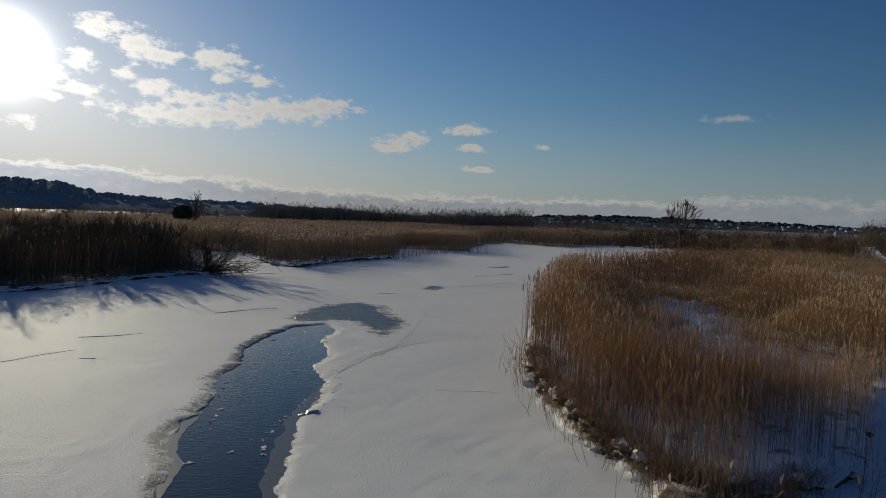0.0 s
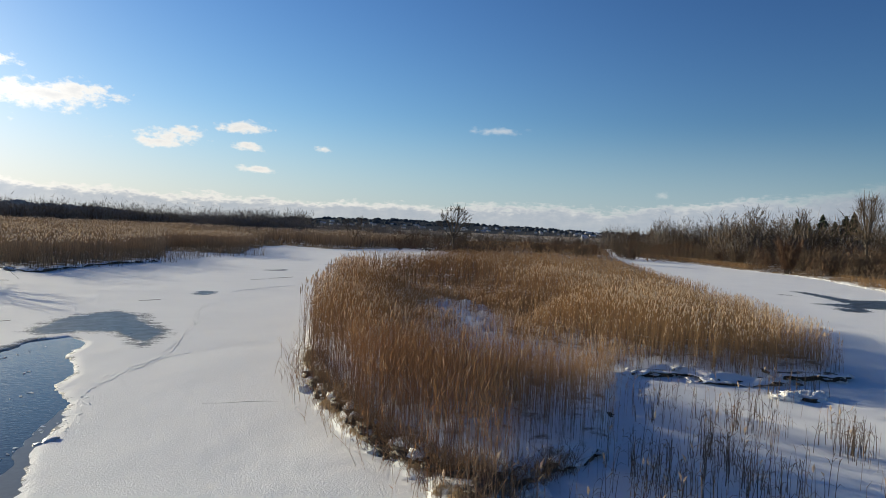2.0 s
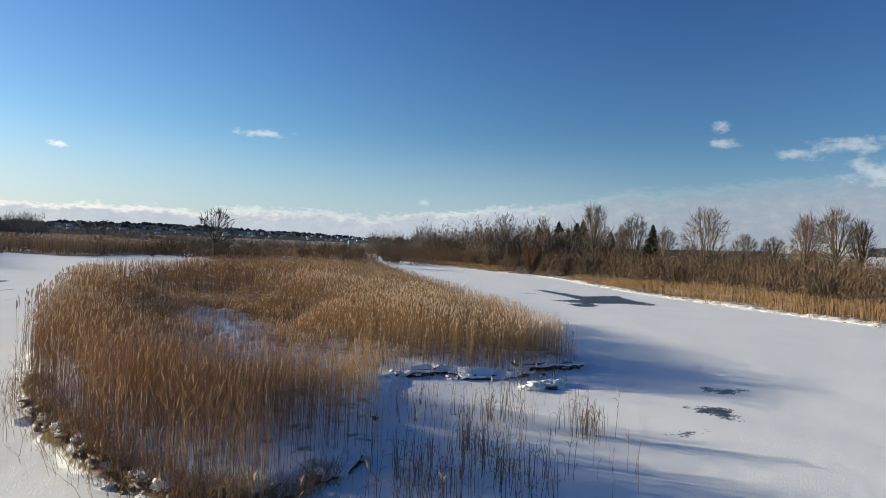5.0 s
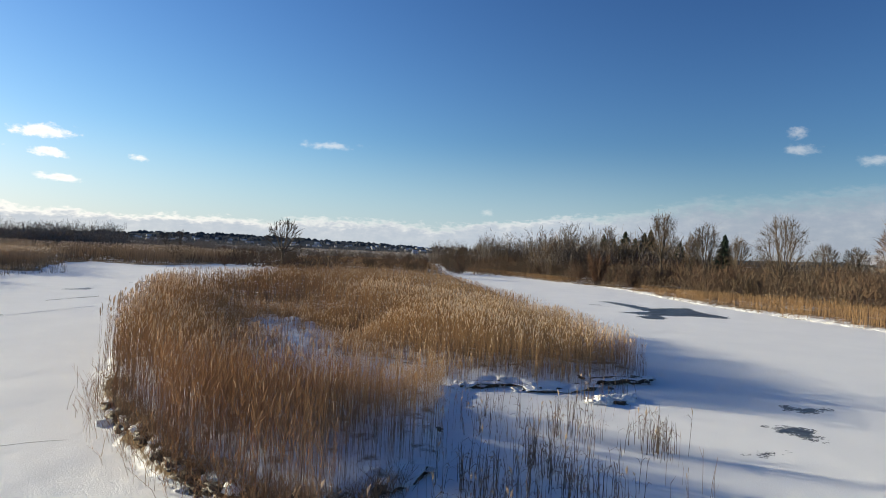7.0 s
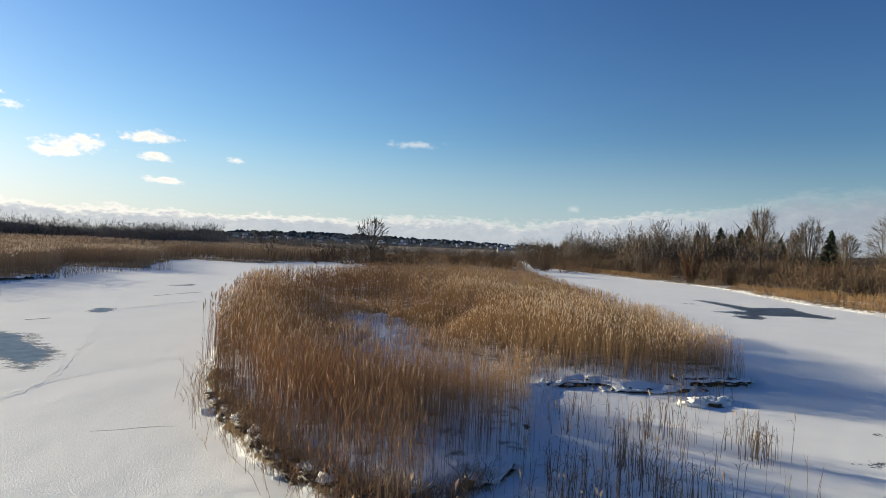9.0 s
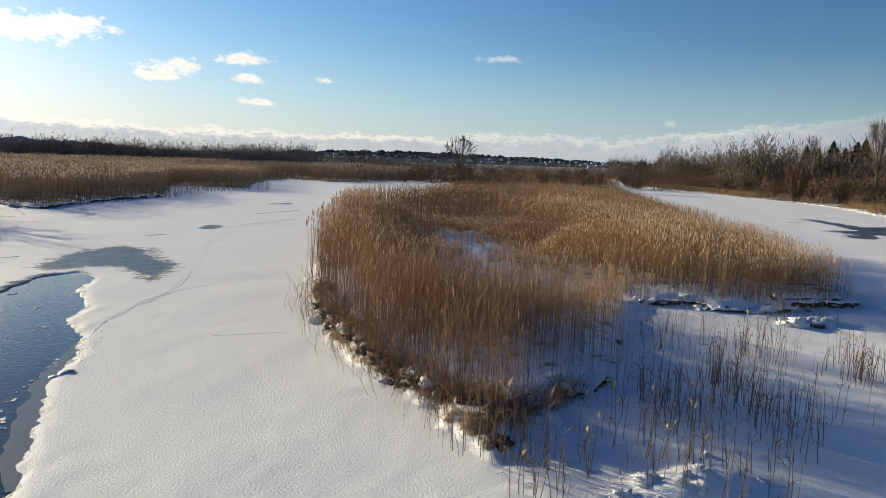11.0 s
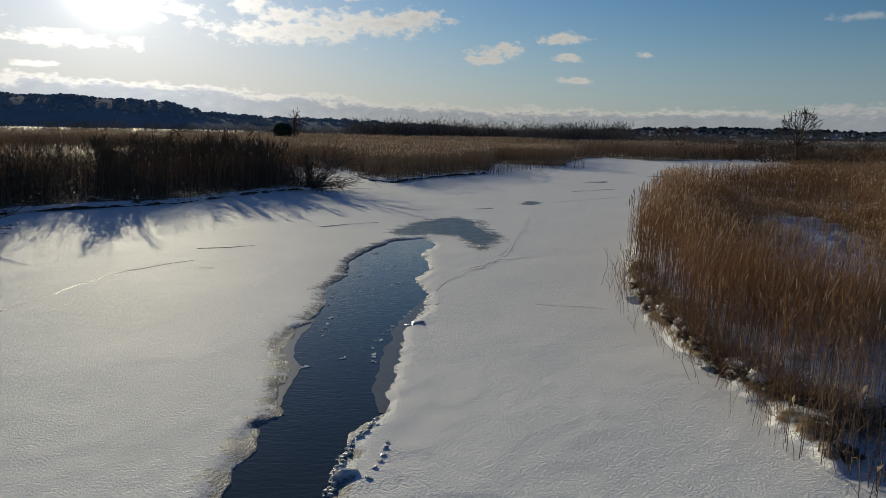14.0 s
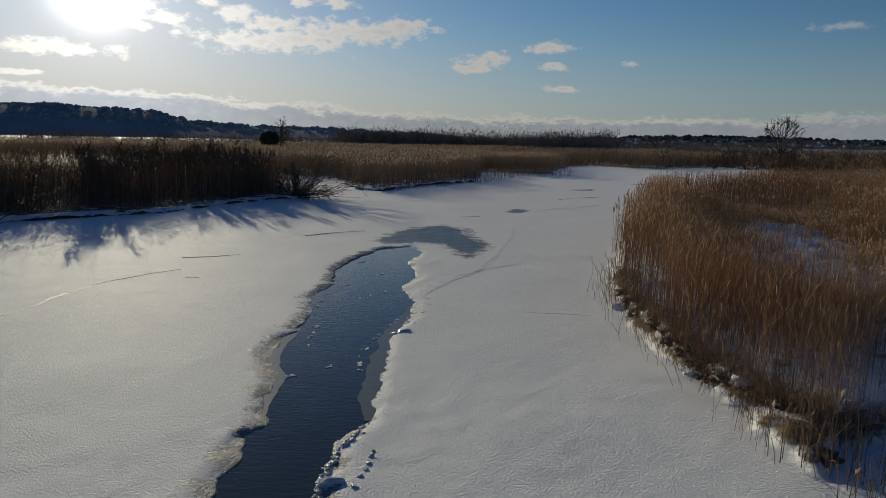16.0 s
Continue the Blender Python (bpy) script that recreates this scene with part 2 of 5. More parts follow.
def water_material():
    m, n, s = material("river_water", 0.04)
    at = n.coords()
    n.put(s.inputs["Base Color"], n.mix(n.noise(at, 0.8, 3), (0.018, 0.026, 0.032), (0.04, 0.05, 0.055)))
    s.inputs["Specular IOR Level"].default_value, s.inputs["IOR"].default_value = 0.5, 1.33
    ripple = n.noise(n.vec("MULTIPLY", at, (1.0, 2.6, 1)), 5.0, 3, 0.5, 0.6)
    n.put(s.inputs["Normal"], n.bump(ripple, 0.14, 0.03))
    return m


def ice_material():
    m, n, s = material("broken_ice", 0.3)
    at = n.coords()
    n.put(s.inputs["Base Color"], n.mix(n.noise(at, 12, 4), (0.3, 0.33, 0.36), (0.78, 0.8, 0.82)))
    n.put(s.inputs["Normal"], n.bump(n.noise(at, 20, 4), 0.4, 0.02))
    return m


def mud_material():
    m, n, s = material("wet_peat", 0.55)
    at = n.coords()
    n.put(s.inputs["Base Color"], n.mix(n.noise(at, 8, 5), (0.03, 0.024, 0.019), (0.14, 0.11, 0.08)))
    n.put(s.inputs["Normal"], n.bump(n.noise(at, 15, 4), 0.7, 0.03))
    return m


def reed_material(name, low, mid, high, share):
    m, n, s = material(name, 0.7)
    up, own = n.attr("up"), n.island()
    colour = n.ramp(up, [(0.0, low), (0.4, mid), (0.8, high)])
    colour = n.mix(own, n.mix(1.0, colour, (0.7, 0.7, 0.73), "MULTIPLY"), n.mix(1.0, colour, (1.2, 1.15, 1.06), "MULTIPLY"))
    colour = n.mix(n.noise(n.coords(), 0.3, 3), n.mix(1.0, colour, (0.8, 0.78, 0.8), "MULTIPLY"), n.mix(1.0, colour, (1.2, 1.12, 1.0), "MULTIPLY"))
    n.put(s.inputs["Base Color"], colour)
    see_through(m, n, s, colour, share)
    return m


def bark_material(name, dark, light, scale=14):
    m, n, s = material(name, 0.9)
    s.inputs["Specular IOR Level"].default_value = 0.1
    at, own = n.coords(), n.thing()
    grain = n.noise(n.vec("MULTIPLY", at, (1, 1, 0.35)), scale, 4, 0.65)
    colour = n.mix(grain, dark, light)
    colour = n.mix(own, colour, n.mix(1.0, colour, (1.25, 1.12, 1.0), "MULTIPLY"))
    n.put(s.inputs["Base Color"], colour)
    n.put(s.inputs["Normal"], n.bump(grain, 0.5, 0.02))
    return m


def plain_material(name, dark, light, scale=3.0, rough=0.8):
    m, n, s = material(name, rough)
    s.inputs["Specular IOR Level"].default_value = 0.0
    n.put(s.inputs["Base Color"], n.mix(n.noise(n.coords(), scale, 5, 0.6), dark, light))
    return m


GROUND, SNOW, WATER, ICE, MUD = ground_material(), snow_material(), water_material(), ice_material(), mud_material()
REED = reed_material("reed_straw", (0.33, 0.275, 0.225), (0.32, 0.215, 0.145), (0.36, 0.22, 0.12), 0.35)
STRAW = reed_material("bleached_straw", (0.29, 0.235, 0.18), (0.34, 0.23, 0.125), (0.38, 0.25, 0.13), 0.35)
PLUME = reed_material("reed_plume", (0.5, 0.41, 0.31), (0.62, 0.53, 0.42), (0.7, 0.62, 0.52), 0.5)
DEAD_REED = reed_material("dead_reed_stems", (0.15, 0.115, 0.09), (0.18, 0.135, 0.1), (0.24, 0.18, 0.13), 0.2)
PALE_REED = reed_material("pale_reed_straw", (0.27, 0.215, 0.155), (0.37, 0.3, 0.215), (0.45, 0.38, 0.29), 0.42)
GOLD_REED = reed_material("golden_reed_straw", (0.2, 0.125, 0.06), (0.26, 0.16, 0.075), (0.28, 0.175, 0.085), 0.2)
PALE_PLUME = reed_material("pale_reed_plume", (0.62, 0.57, 0.5), (0.67, 0.63, 0.57), (0.72, 0.68, 0.62), 0.55)
BARK = bark_material("grey_bark", (0.05, 0.043, 0.037), (0.14, 0.12, 0.1))
TWIG = bark_material("brown_twigs", (0.062, 0.049, 0.037), (0.155, 0.122, 0.09))
RED_TWIG = bark_material("reddish_twigs", (0.085, 0.056, 0.04), (0.18, 0.12, 0.083))
NEEDLE = plain_material("dark_needles", (0.03, 0.044, 0.03), (0.075, 0.095, 0.065), 2.0)
# Set paler than nearer twigs, part of it distance haze put into the colour.
WOODS = plain_material("far_woods", (0.15, 0.13, 0.118), (0.28, 0.24, 0.21), 0.02)
HILL = plain_material("far_hillside", (0.035, 0.042, 0.05), (0.11, 0.12, 0.13), 0.02)
# Base colour lifted to stand in for distance haze over the left hill.
HAZED = plain_material("haze_paled_woods", (0.24, 0.25, 0.25), (0.42, 0.43, 0.42), 0.012)
WALL = plain_material("house_wall", (0.3, 0.27, 0.24), (0.6, 0.57, 0.52), 0.5)
ROOF = plain_material("snowy_roof", (0.3, 0.31, 0.34), (0.6, 0.61, 0.64), 0.5)


# ---- mesh helpers ----
_table = np.random.default_rng(3).random((257, 257))


def value_noise(x, y, size):
    """Smooth noise of 0 to 1 with cells of that size."""
    u, v = np.asarray(x) / size + 1000, np.asarray(y) / size + 1000
    i, j = np.floor(u).astype(int), np.floor(v).astype(int)
    f, g = u - i, v - j
    f, g = f * f * (3 - 2 * f), g * g * (3 - 2 * g)
    i, j = i % 256, j % 256
    return (_table[i, j] * (1 - f) + _table[i + 1, j] * f) * (1 - g) + (_table[i, j + 1] * (1 - f) + _table[i + 1, j + 1] * f) * g


def step(lo, hi, x):
    t = np.clip((np.asarray(x) - lo) / (hi - lo), 0, 1)
    return t * t * (3 - 2 * t)


def inside(x, y, outline):
    """Signed distance to an outline, positive inside it."""
    x, y = np.asarray(x, float), np.asarray(y, float)
    best, odd = np.full(x.shape, 1e18), np.zeros(x.shape, bool)
    for (ax, ay), (bx, by) in zip(outline, outline[1:] + outline[:1]):
        ex, ey = bx - ax, by - ay
        t = np.clip(((x - ax) * ex + (y - ay) * ey) / (ex * ex + ey * ey + 1e-12), 0, 1)
        best = np.minimum(best, (x - ax - t * ex) ** 2 + (y - ay - t * ey) ** 2)
        if ay != by:
            odd ^= ((ay > y) != (by > y)) & (x < ex * (y - ay) / ey + ax)
    return np.sqrt(best) * np.where(odd, 1, -1)


def mesh_of(name, verts, tris, materials, index=None, attrs=None, smooth=False):
    me = bpy.data.meshes.new(name)
    verts, tris = np.asarray(verts, np.float32), np.asarray(tris, np.int32)
    me.vertices.add(len(verts))
    me.vertices.foreach_set("co", verts.ravel())
    me.loops.add(tris.size)
    me.loops.foreach_set("vertex_index", tris.ravel())
    me.polygons.add(len(tris))
    me.polygons.foreach_set("loop_start", np.arange(0, tris.size, 3, dtype=np.int32))
    for m in materials:
        me.materials.append(m)
    if index is not None:
        me.polygons.foreach_set("material_index", np.asarray(index, np.int32))
    me.polygons.foreach_set("use_smooth", np.full(len(tris), smooth))
    me.update(calc_edges=True)
    for key, values in (attrs or {}).items():
        me.attributes.new(key, "FLOAT", "POINT").data.foreach_set("value", np.asarray(values, np.float32))
    return me


def tubes(P, R, sides=3):
    """Tapered tubes along n lines of k points, with a radius at each."""
    n, k, _ = P.shape
    d = P[:, -1] - P[:, 0]
    d = d / (np.linalg.norm(d, axis=1, keepdims=True) + 1e-9)
    ref = np.where(np.abs(d[:, 2:3]) > 0.8, [[1.0, 0, 0]], [[0, 0, 1.0]])
    a = np.cross(d, ref)
    a /= np.linalg.norm(a, axis=1, keepdims=True) + 1e-9
    b = np.cross(d, a)
    turn = np.arange(sides) * 2 * np.pi / sides
    ring = np.cos(turn)[None, :, None] * a[:, None] + np.sin(turn)[None, :, None] * b[:, None]
    V = (P[:, :, None] + R[:, :, None, None] * ring[:, None]).reshape(-1, 3)
    base = (np.arange(n) * k * sides)[:, None, None] + (np.arange(k - 1) * sides)[None, :, None]
    i, j = np.arange(sides)[None, None], ((np.arange(sides) + 1) % sides)[None, None]
    q = [base + i, base + j, base + sides + j, base + sides + i]
    F = np.stack([np.stack([q[0], q[1], q[2]], -1), np.stack([q[0], q[2], q[3]], -1)], -2).reshape(-1, 3)
    return V, F


def blades(P, Q, W, g):
    """Narrow pointed slivers from P to Q: dead leaves and fine twigs."""
    side = np.cross(Q - P, g.normal(0, 1, P.shape))
    side *= (W / (np.linalg.norm(side, axis=1) + 1e-9))[:, None]
    return np.stack([P - side, P + side, Q], 1).reshape(-1, 3), np.arange(len(P) * 3).reshape(-1, 3)


class Heap:
    """Gathers pieces into one mesh."""

    def __init__(self):
        self.v, self.f, self.m, self.u, self.n = [], [], [], [], 0

    def add(self, V, F, slot=0, up=None):
        self.v.append(V)
        self.f.append(F + self.n)
        self.m.append(np.full(len(F), slot))
        self.u.append(np.zeros(len(V)) if up is None else up)
        self.n += len(V)

    def mesh(self, name, materials, smooth=False):
        return mesh_of(name, np.concatenate(self.v), np.concatenate(self.f), materials, np.concatenate(self.m), {"up": np.concatenate(self.u)}, smooth)


def part(name, mesh, parent, label=""):
    ob = new(name, mesh)
    ob.parent = parent
    return tagged(ob, label)


# ---- the lie of the land ----
ISLAND = [(5.0, 8.0), (4.9, 10.0), (4.7, 12.5), (4.8, 15.3), (5.2, 18.0), (6.3, 22.0), (8.6, 28.0), (11.5, 35.0), (15.0, 45.0), (18.5, 54.0),
          (34.0, 72.0), (55.0, 100.0), (64.0, 126.0), (75.0, 145.0), (160.0, 260.0), (230.0, 280.0), (125.0, 142.0), (108.0, 122.0), (92.0, 103.0), (74.0, 79.0), (60.0, 60.0),
          (48.0, 43.5), (37.0, 31.0), (29.0, 22.0), (24.5, 17.0), (21.8, 13.2), (20.6, 12.9), (19.3, 13.5), (17.4, 13.2), (16.4, 14.0), (16.4, 14.6), (15.6, 15.1), (14.3, 15.2),
          (11.2, 12.4), (9.2, 10.2), (8.0, 10.1), (6.6, 9.5)]
LEFT_BANK = [(-120.0, -30.0), (-50.0, 14.0), (-30.0, 24.0), (-21.5, 29.3), (-20.3, 30.5), (-19.5, 32.0), (-17.7, 33.7), (-14.3, 36.8), (-12.4, 41.5), (-10.4, 45.4), (-8.0, 45.9),
             (-8.0, 49.0), (-11.0, 54.0), (-14.0, 64.0), (-30.0, 80.0), (-120.0, 80.0)]
LEFT_BED = [(-400.0, 60.0), (-60.0, 60.0), (-16.0, 72.0), (-10.9, 72.0), (-7.1, 61.0), (-5.6, 56.0), (-3.3, 54.8), (-0.1, 62.6), (5.1, 68.9), (6.3, 75.0), (6.8, 83.0), (9.3, 89.5), (12.0, 86.0), (16.7, 86.5),
            (19.6, 98.5), (25.2, 113.9), (31.0, 123.0), (35.6, 111.5), (38.4, 110.6), (54.8, 124.2), (63.0, 131.6), (75.0, 145.0), (180.0, 320.0), (900.0, 2500.0), (-3000.0, 3000.0)]
RIGHT_BANK = [(51.3, 8.5), (52.9, 11.0), (54.8, 15.0), (57.6, 20.1), (61.2, 26.5), (65.4, 33.2), (71.6, 40.7), (81.3, 51.6), (86.0, 59.0), (87.5, 66.0), (95.5, 86.0), (108.3, 114.3), (125.0, 138.0), (240.0, 275.0), (1500.0, 1500.0),
              (2000.0, 0.0), (300.0, -300.0), (60.0, -60.0), (46.0, -10.0)]
CHANNEL = [(-2.4, 2.0), (-2.5, 7.1), (-2.6, 7.8), (-2.45, 8.4), (-2.6, 9.0), (-2.4, 9.5), (-2.6, 10.3), (-2.65, 11.5), (-3.0, 12.3), (-3.0, 13.4), (-2.8, 14.6),
           (-2.8, 16.0), (-2.9, 17.6), (-2.7, 19.1), (-2.8, 21.3), (-2.4, 23.5), (-1.7, 25.4), (-0.6, 26.1), (-0.3, 25.0), (-0.6, 22.6), (-0.3, 20.6),
           (-0.7, 18.9), (-0.4, 17.2), (-0.5, 15.7), (-0.8, 14.7), (-0.9, 13.4), (-1.0, 12.1), (-1.0, 11.1), (-1.1, 10.4), (-1.0, 9.6), (-1.3, 9.0), (-1.4, 8.2), (-1.4, 7.2), (-1.2, 2.0)]
THAW = [(-1.9, 27.7), (-1.0, 30.9), (0.9, 32.7), (2.0, 31.4), (1.8, 30.0), (2.5, 26.5), (1.5, 23.7), (1.3, 25.0), (0.8, 26.9), (-0.4, 27.2), (-1.3, 26.7)]
HOLES = [
    [(4.9, 40.0), (5.9, 41.4), (6.6, 40.8), (5.5, 38.9)],
    [(56.6, 39.6), (56.9, 37.6), (53.9, 32.0), (58.6, 31.2), (54.6, 27.7), (52.8, 24.7), (51.0, 23.9), (50.0, 26.3), (47.1, 27.8), (46.2, 30.9), (50.0, 30.0), (53.6, 34.7)],
    [(45.2, 28.3), (46.8, 27.6), (46.7, 26.2), (44.5, 25.8), (44.0, 26.9)], [(51.4, 36.9), (51.9, 36.0), (51.3, 34.9), (51.0, 36.0)],
    [(18.3, 7.7), (18.6, 7.3), (18.9, 7.4), (19.1, 7.1), (18.8, 6.6), (18.3, 6.4), (18.0, 6.2), (18.0, 6.5), (18.2, 6.8), (18.1, 7.2)],
    [(21.5, 8.5), (21.5, 8.1), (22.3, 7.6), (22.1, 7.5), (20.9, 7.7), (21.0, 8.1)],
    [(15.3, 6.8), (15.8, 6.65), (16.3, 6.5), (15.9, 6.75)], [(13.0, 59.0), (15.5, 60.5), (15.0, 58.6)], [(21.0, 68.0), (27.0, 74.0), (26.0, 69.0)],
]


CLEARING = [(9.4, 16.0), (10.5, 14.6), (12.2, 16.0), (13.9, 19.0), (14.4, 22.2), (16.6, 25.2), (18.4, 31.2), (17.6, 34.0), (15.4, 31.2), (13.0, 25.5), (10.9, 20.8)]


def land_depth(x, y):
    return np.maximum.reduce([inside(x, y, o) for o in (ISLAND, LEFT_BANK, LEFT_BED, RIGHT_BANK)])


def ground_height(x, y):
    wobble = (value_noise(x, y, 0.7) - 0.5) * 0.5 + (value_noise(x, y, 0.25) - 0.5) * 0.2
    land = land_depth(x, y) + wobble
    rise = step(-0.05, 0.3, land) * (0.2 + 0.16 * (value_noise(x, y, 0.9) - 0.5)) + step(2, 30, land) * 0.35
    rise = rise + step(-1.0, 0.8, inside(x, y, CLEARING)) * 0.16 * (1.2 * value_noise(x, y, 0.5) + 0.7 * value_noise(x, y, 0.22))
    rise = rise + step(1.0, 0.2, np.hypot((x - 6.7) / 1.5, (y - 6.1) / 0.8)) * 0.22 * (0.6 + 0.8 * value_noise(x, y, 0.4))
    snow = (value_noise(x, y, 1.9) - 0.5) * 0.03 + (value_noise(x, y, 0.3) - 0.5) * 0.012
    wet = inside(x, y, CHANNEL) + (value_noise(x, y, 0.6) - 0.5) * 0.16 + (value_noise(x, y, 0.16) - 0.5) * 0.14
    return rise + snow - step(-0.4, 0.0, wet) * 0.052 - step(-0.01, 0.12, wet) * 0.25, land, wet


def build_ground():
    fine = np.radians(np.concatenate([np.arange(-62, -36, 0.6), np.arange(-36, 84, 0.3), np.arange(84, 112, 0.6)]))
    rest = np.radians(np.arange(114, 297, 4))
    az = np.concatenate([fine, rest])
    r = [0.0, 0.5, 1.5, 2.5, 3.5, 4.3]
    while r[-1] < 4600:
        r.append(r[-1] * (1.011 if r[-1] < 40 else 1.02 if r[-1] < 200 else 1.08))
    r = np.array(r)
    A, R = np.meshgrid(az, r, indexing="ij")
    X, Y = (R * np.sin(A)).ravel(), (R * np.cos(A)).ravel()
    Z, land, wet = ground_height(X, Y)
    bearing = np.degrees(np.arctan2(X, Y))
    land = np.where((np.hypot(X, Y) > 240) & (bearing > 10) & (bearing < 60), 5.0, land)
    thaw = inside(X, Y, THAW)
    bare = step(-0.25, 0.4, thaw) * 1.05
    for o in HOLES:
        bare = np.maximum(bare, step(-0.45, 0.4, inside(X, Y, o)))
    left = step(-0.6, -1.6, X)
    slush = np.maximum(step(-0.34 - 0.42 * left, 0.05, wet) * (0.78 + 0.07 * left), step(-0.9, 0.2, thaw) * 0.7)
    near = np.hypot(X, Y)
    snowed = np.maximum(step(1.2, 0, land) * 0.75, step(34, 20, near) * 0.7) * step(120, 30, near)
    snowed = snowed - step(150, 190, near) * step(14, 20, bearing)
    snowed = snowed - 0.9 * step(-0.05, 0.1, land) * step(0.5, 0.2, land) * step(6.8, 6.0, X) * step(26, 20, near)      # peat and litter show in the bank
    snowed = np.maximum(snowed, step(-0.8, 0.4, inside(X, Y, CLEARING)) * 0.6)
    snowed = np.maximum(snowed, step(150, 210, near) * step(4, -4, bearing) * 0.2)
    n, k = len(az), len(r)
    i, j = np.arange(n)[:, None], np.arange(k - 1)[None]
    i2 = (i + 1) % n
    q = [i * k + j, i2 * k + j, i2 * k + j + 1, i * k + j + 1]
    F = np.stack([np.stack([q[0], q[3], q[2]], -1), np.stack([q[0], q[2], q[1]], -1)], -2).reshape(-1, 3)
    me = mesh_of("ground", np.stack([X, Y, Z], -1), F, [GROUND], None, {"land": step(-0.1, 0.3, land), "bare": bare, "slush": slush, "snowed": snowed}, True)
    tagged(new("ground", me), "snow-covered river ice between brown marshy banks", "ground", kind="structure")


build_ground()


def build_water():
    bm = bmesh.new()
    bmesh.ops.create_grid(bm, x_segments=1, y_segments=1, size=1)
    me = bpy.data.meshes.new("water")
    for v in bm.verts:
        v.co = Vector((-1.8 + 2.6 * v.co.x, 13.5 + 14.0 * v.co.y, -0.05))
    bm.to_mesh(me)
    bm.free()
    me.materials.append(WATER)
    tagged(new("water", me), "dark open water channel in the river ice", "water", kind="structure")


build_water()


# ---- reeds ----
def scatter(count, x0, x1, y0, y1, seed):
    g = np.random.default_rng(seed)
    return g.uniform(x0, x1, count), g.uniform(y0, y1, count), g


def reeds(name, x, y, H, g, straw, thick=0.006, lean=0.16, plumes=0.7, leaves=1, fat=1.0, drift=(0.05, 0.02), gold=None):
    """Dry reed stems with drooping plumes and a few dead leaves, as one mesh."""
    n = len(x)
    z, _, _ = ground_height(x, y)
    z = np.maximum(z, -0.04) - 0.03
    way = g.normal(0, lean, (n, 2)) * H[:, None] * 0.6 + np.array(drift) * H[:, None]
    far = thick > 0.01
    s = np.array([0.0, 1.0]) if far else np.array([0.0, 0.45, 1.0])
    P = np.stack([x[:, None] + way[:, :1] * s**1.6, y[:, None] + way[:, 1:] * s**1.6, z[:, None] + H[:, None] * s], -1)
    wide = thick * g.uniform(0.7, 1.3, n)[:, None] * (np.array([1.0, 0.4]) if far else np.array([1.0, 0.85, 0.35]))
    heap = Heap()
    slot = np.zeros(n, int) if gold is None else np.where(gold, 2, 0)
    V, F = tubes(P, wide)
    heap.add(V, F, 0, np.repeat(np.tile(s, n), 3))
    heap.m[-1] = np.repeat(slot, len(F) // n)
    some = g.random(n) < plumes
    tip = P[some, -1]
    k = len(tip)
    if k:
        long = g.uniform(0.1, 0.19, k) * np.clip(H[some] / 2.0, 0.6, 1.2)
        fall = way[some] / (np.linalg.norm(way[some], axis=1, keepdims=True) + 1e-6) * 0.6 + g.normal(0, 0.55, (k, 2))
        side = np.array([-0.02, 0.15, 0.5]) if far else np.array([-0.02, 0.06, 0.2, 0.42])
        rise = np.array([-0.25, 0.45, 0.9]) if far else np.array([-0.25, 0.3, 0.72, 0.95])
        girth = np.array([0.25, 1.0, 0.15]) if far else np.array([0.25, 1.0, 0.75, 0.05])
        Q = tip[:, None] + long[:, None, None] * np.stack([fall[:, :1] * side, fall[:, 1:] * side, np.broadcast_to(rise, (k, len(rise)))], -1)
        rad = (long * g.uniform(0.08, 0.13, k) * fat)[:, None] * girth
        V, F = tubes(Q, rad)
        heap.add(V, F, 1, np.repeat(np.tile(np.linspace(0.2, 1.0, len(rise)), k), 3))
    for _ in range(leaves):
        at = g.uniform(0.4, 0.98, n)
        root = np.stack([x + way[:, 0] * at**1.6, y + way[:, 1] * at**1.6, z + H * at], -1)
        turn = g.uniform(0, 2 * np.pi, n)
        out = np.stack([np.cos(turn), np.sin(turn), np.zeros(n)], -1)
        long = g.uniform(0.1, 0.26, n)[:, None]
        end = root + out * long * 0.45 + np.stack([np.zeros(n), np.zeros(n), g.uniform(0.02, 0.26, n)], -1)
        V, F = blades(root, end, np.full(n, thick * 1.25), g)
        heap.add(V, F, 0, np.repeat(at, 3))
        heap.m[-1] = slot.copy()
    return heap.mesh(name, [straw, PALE_PLUME if straw is PALE_REED else PLUME, STRAW])



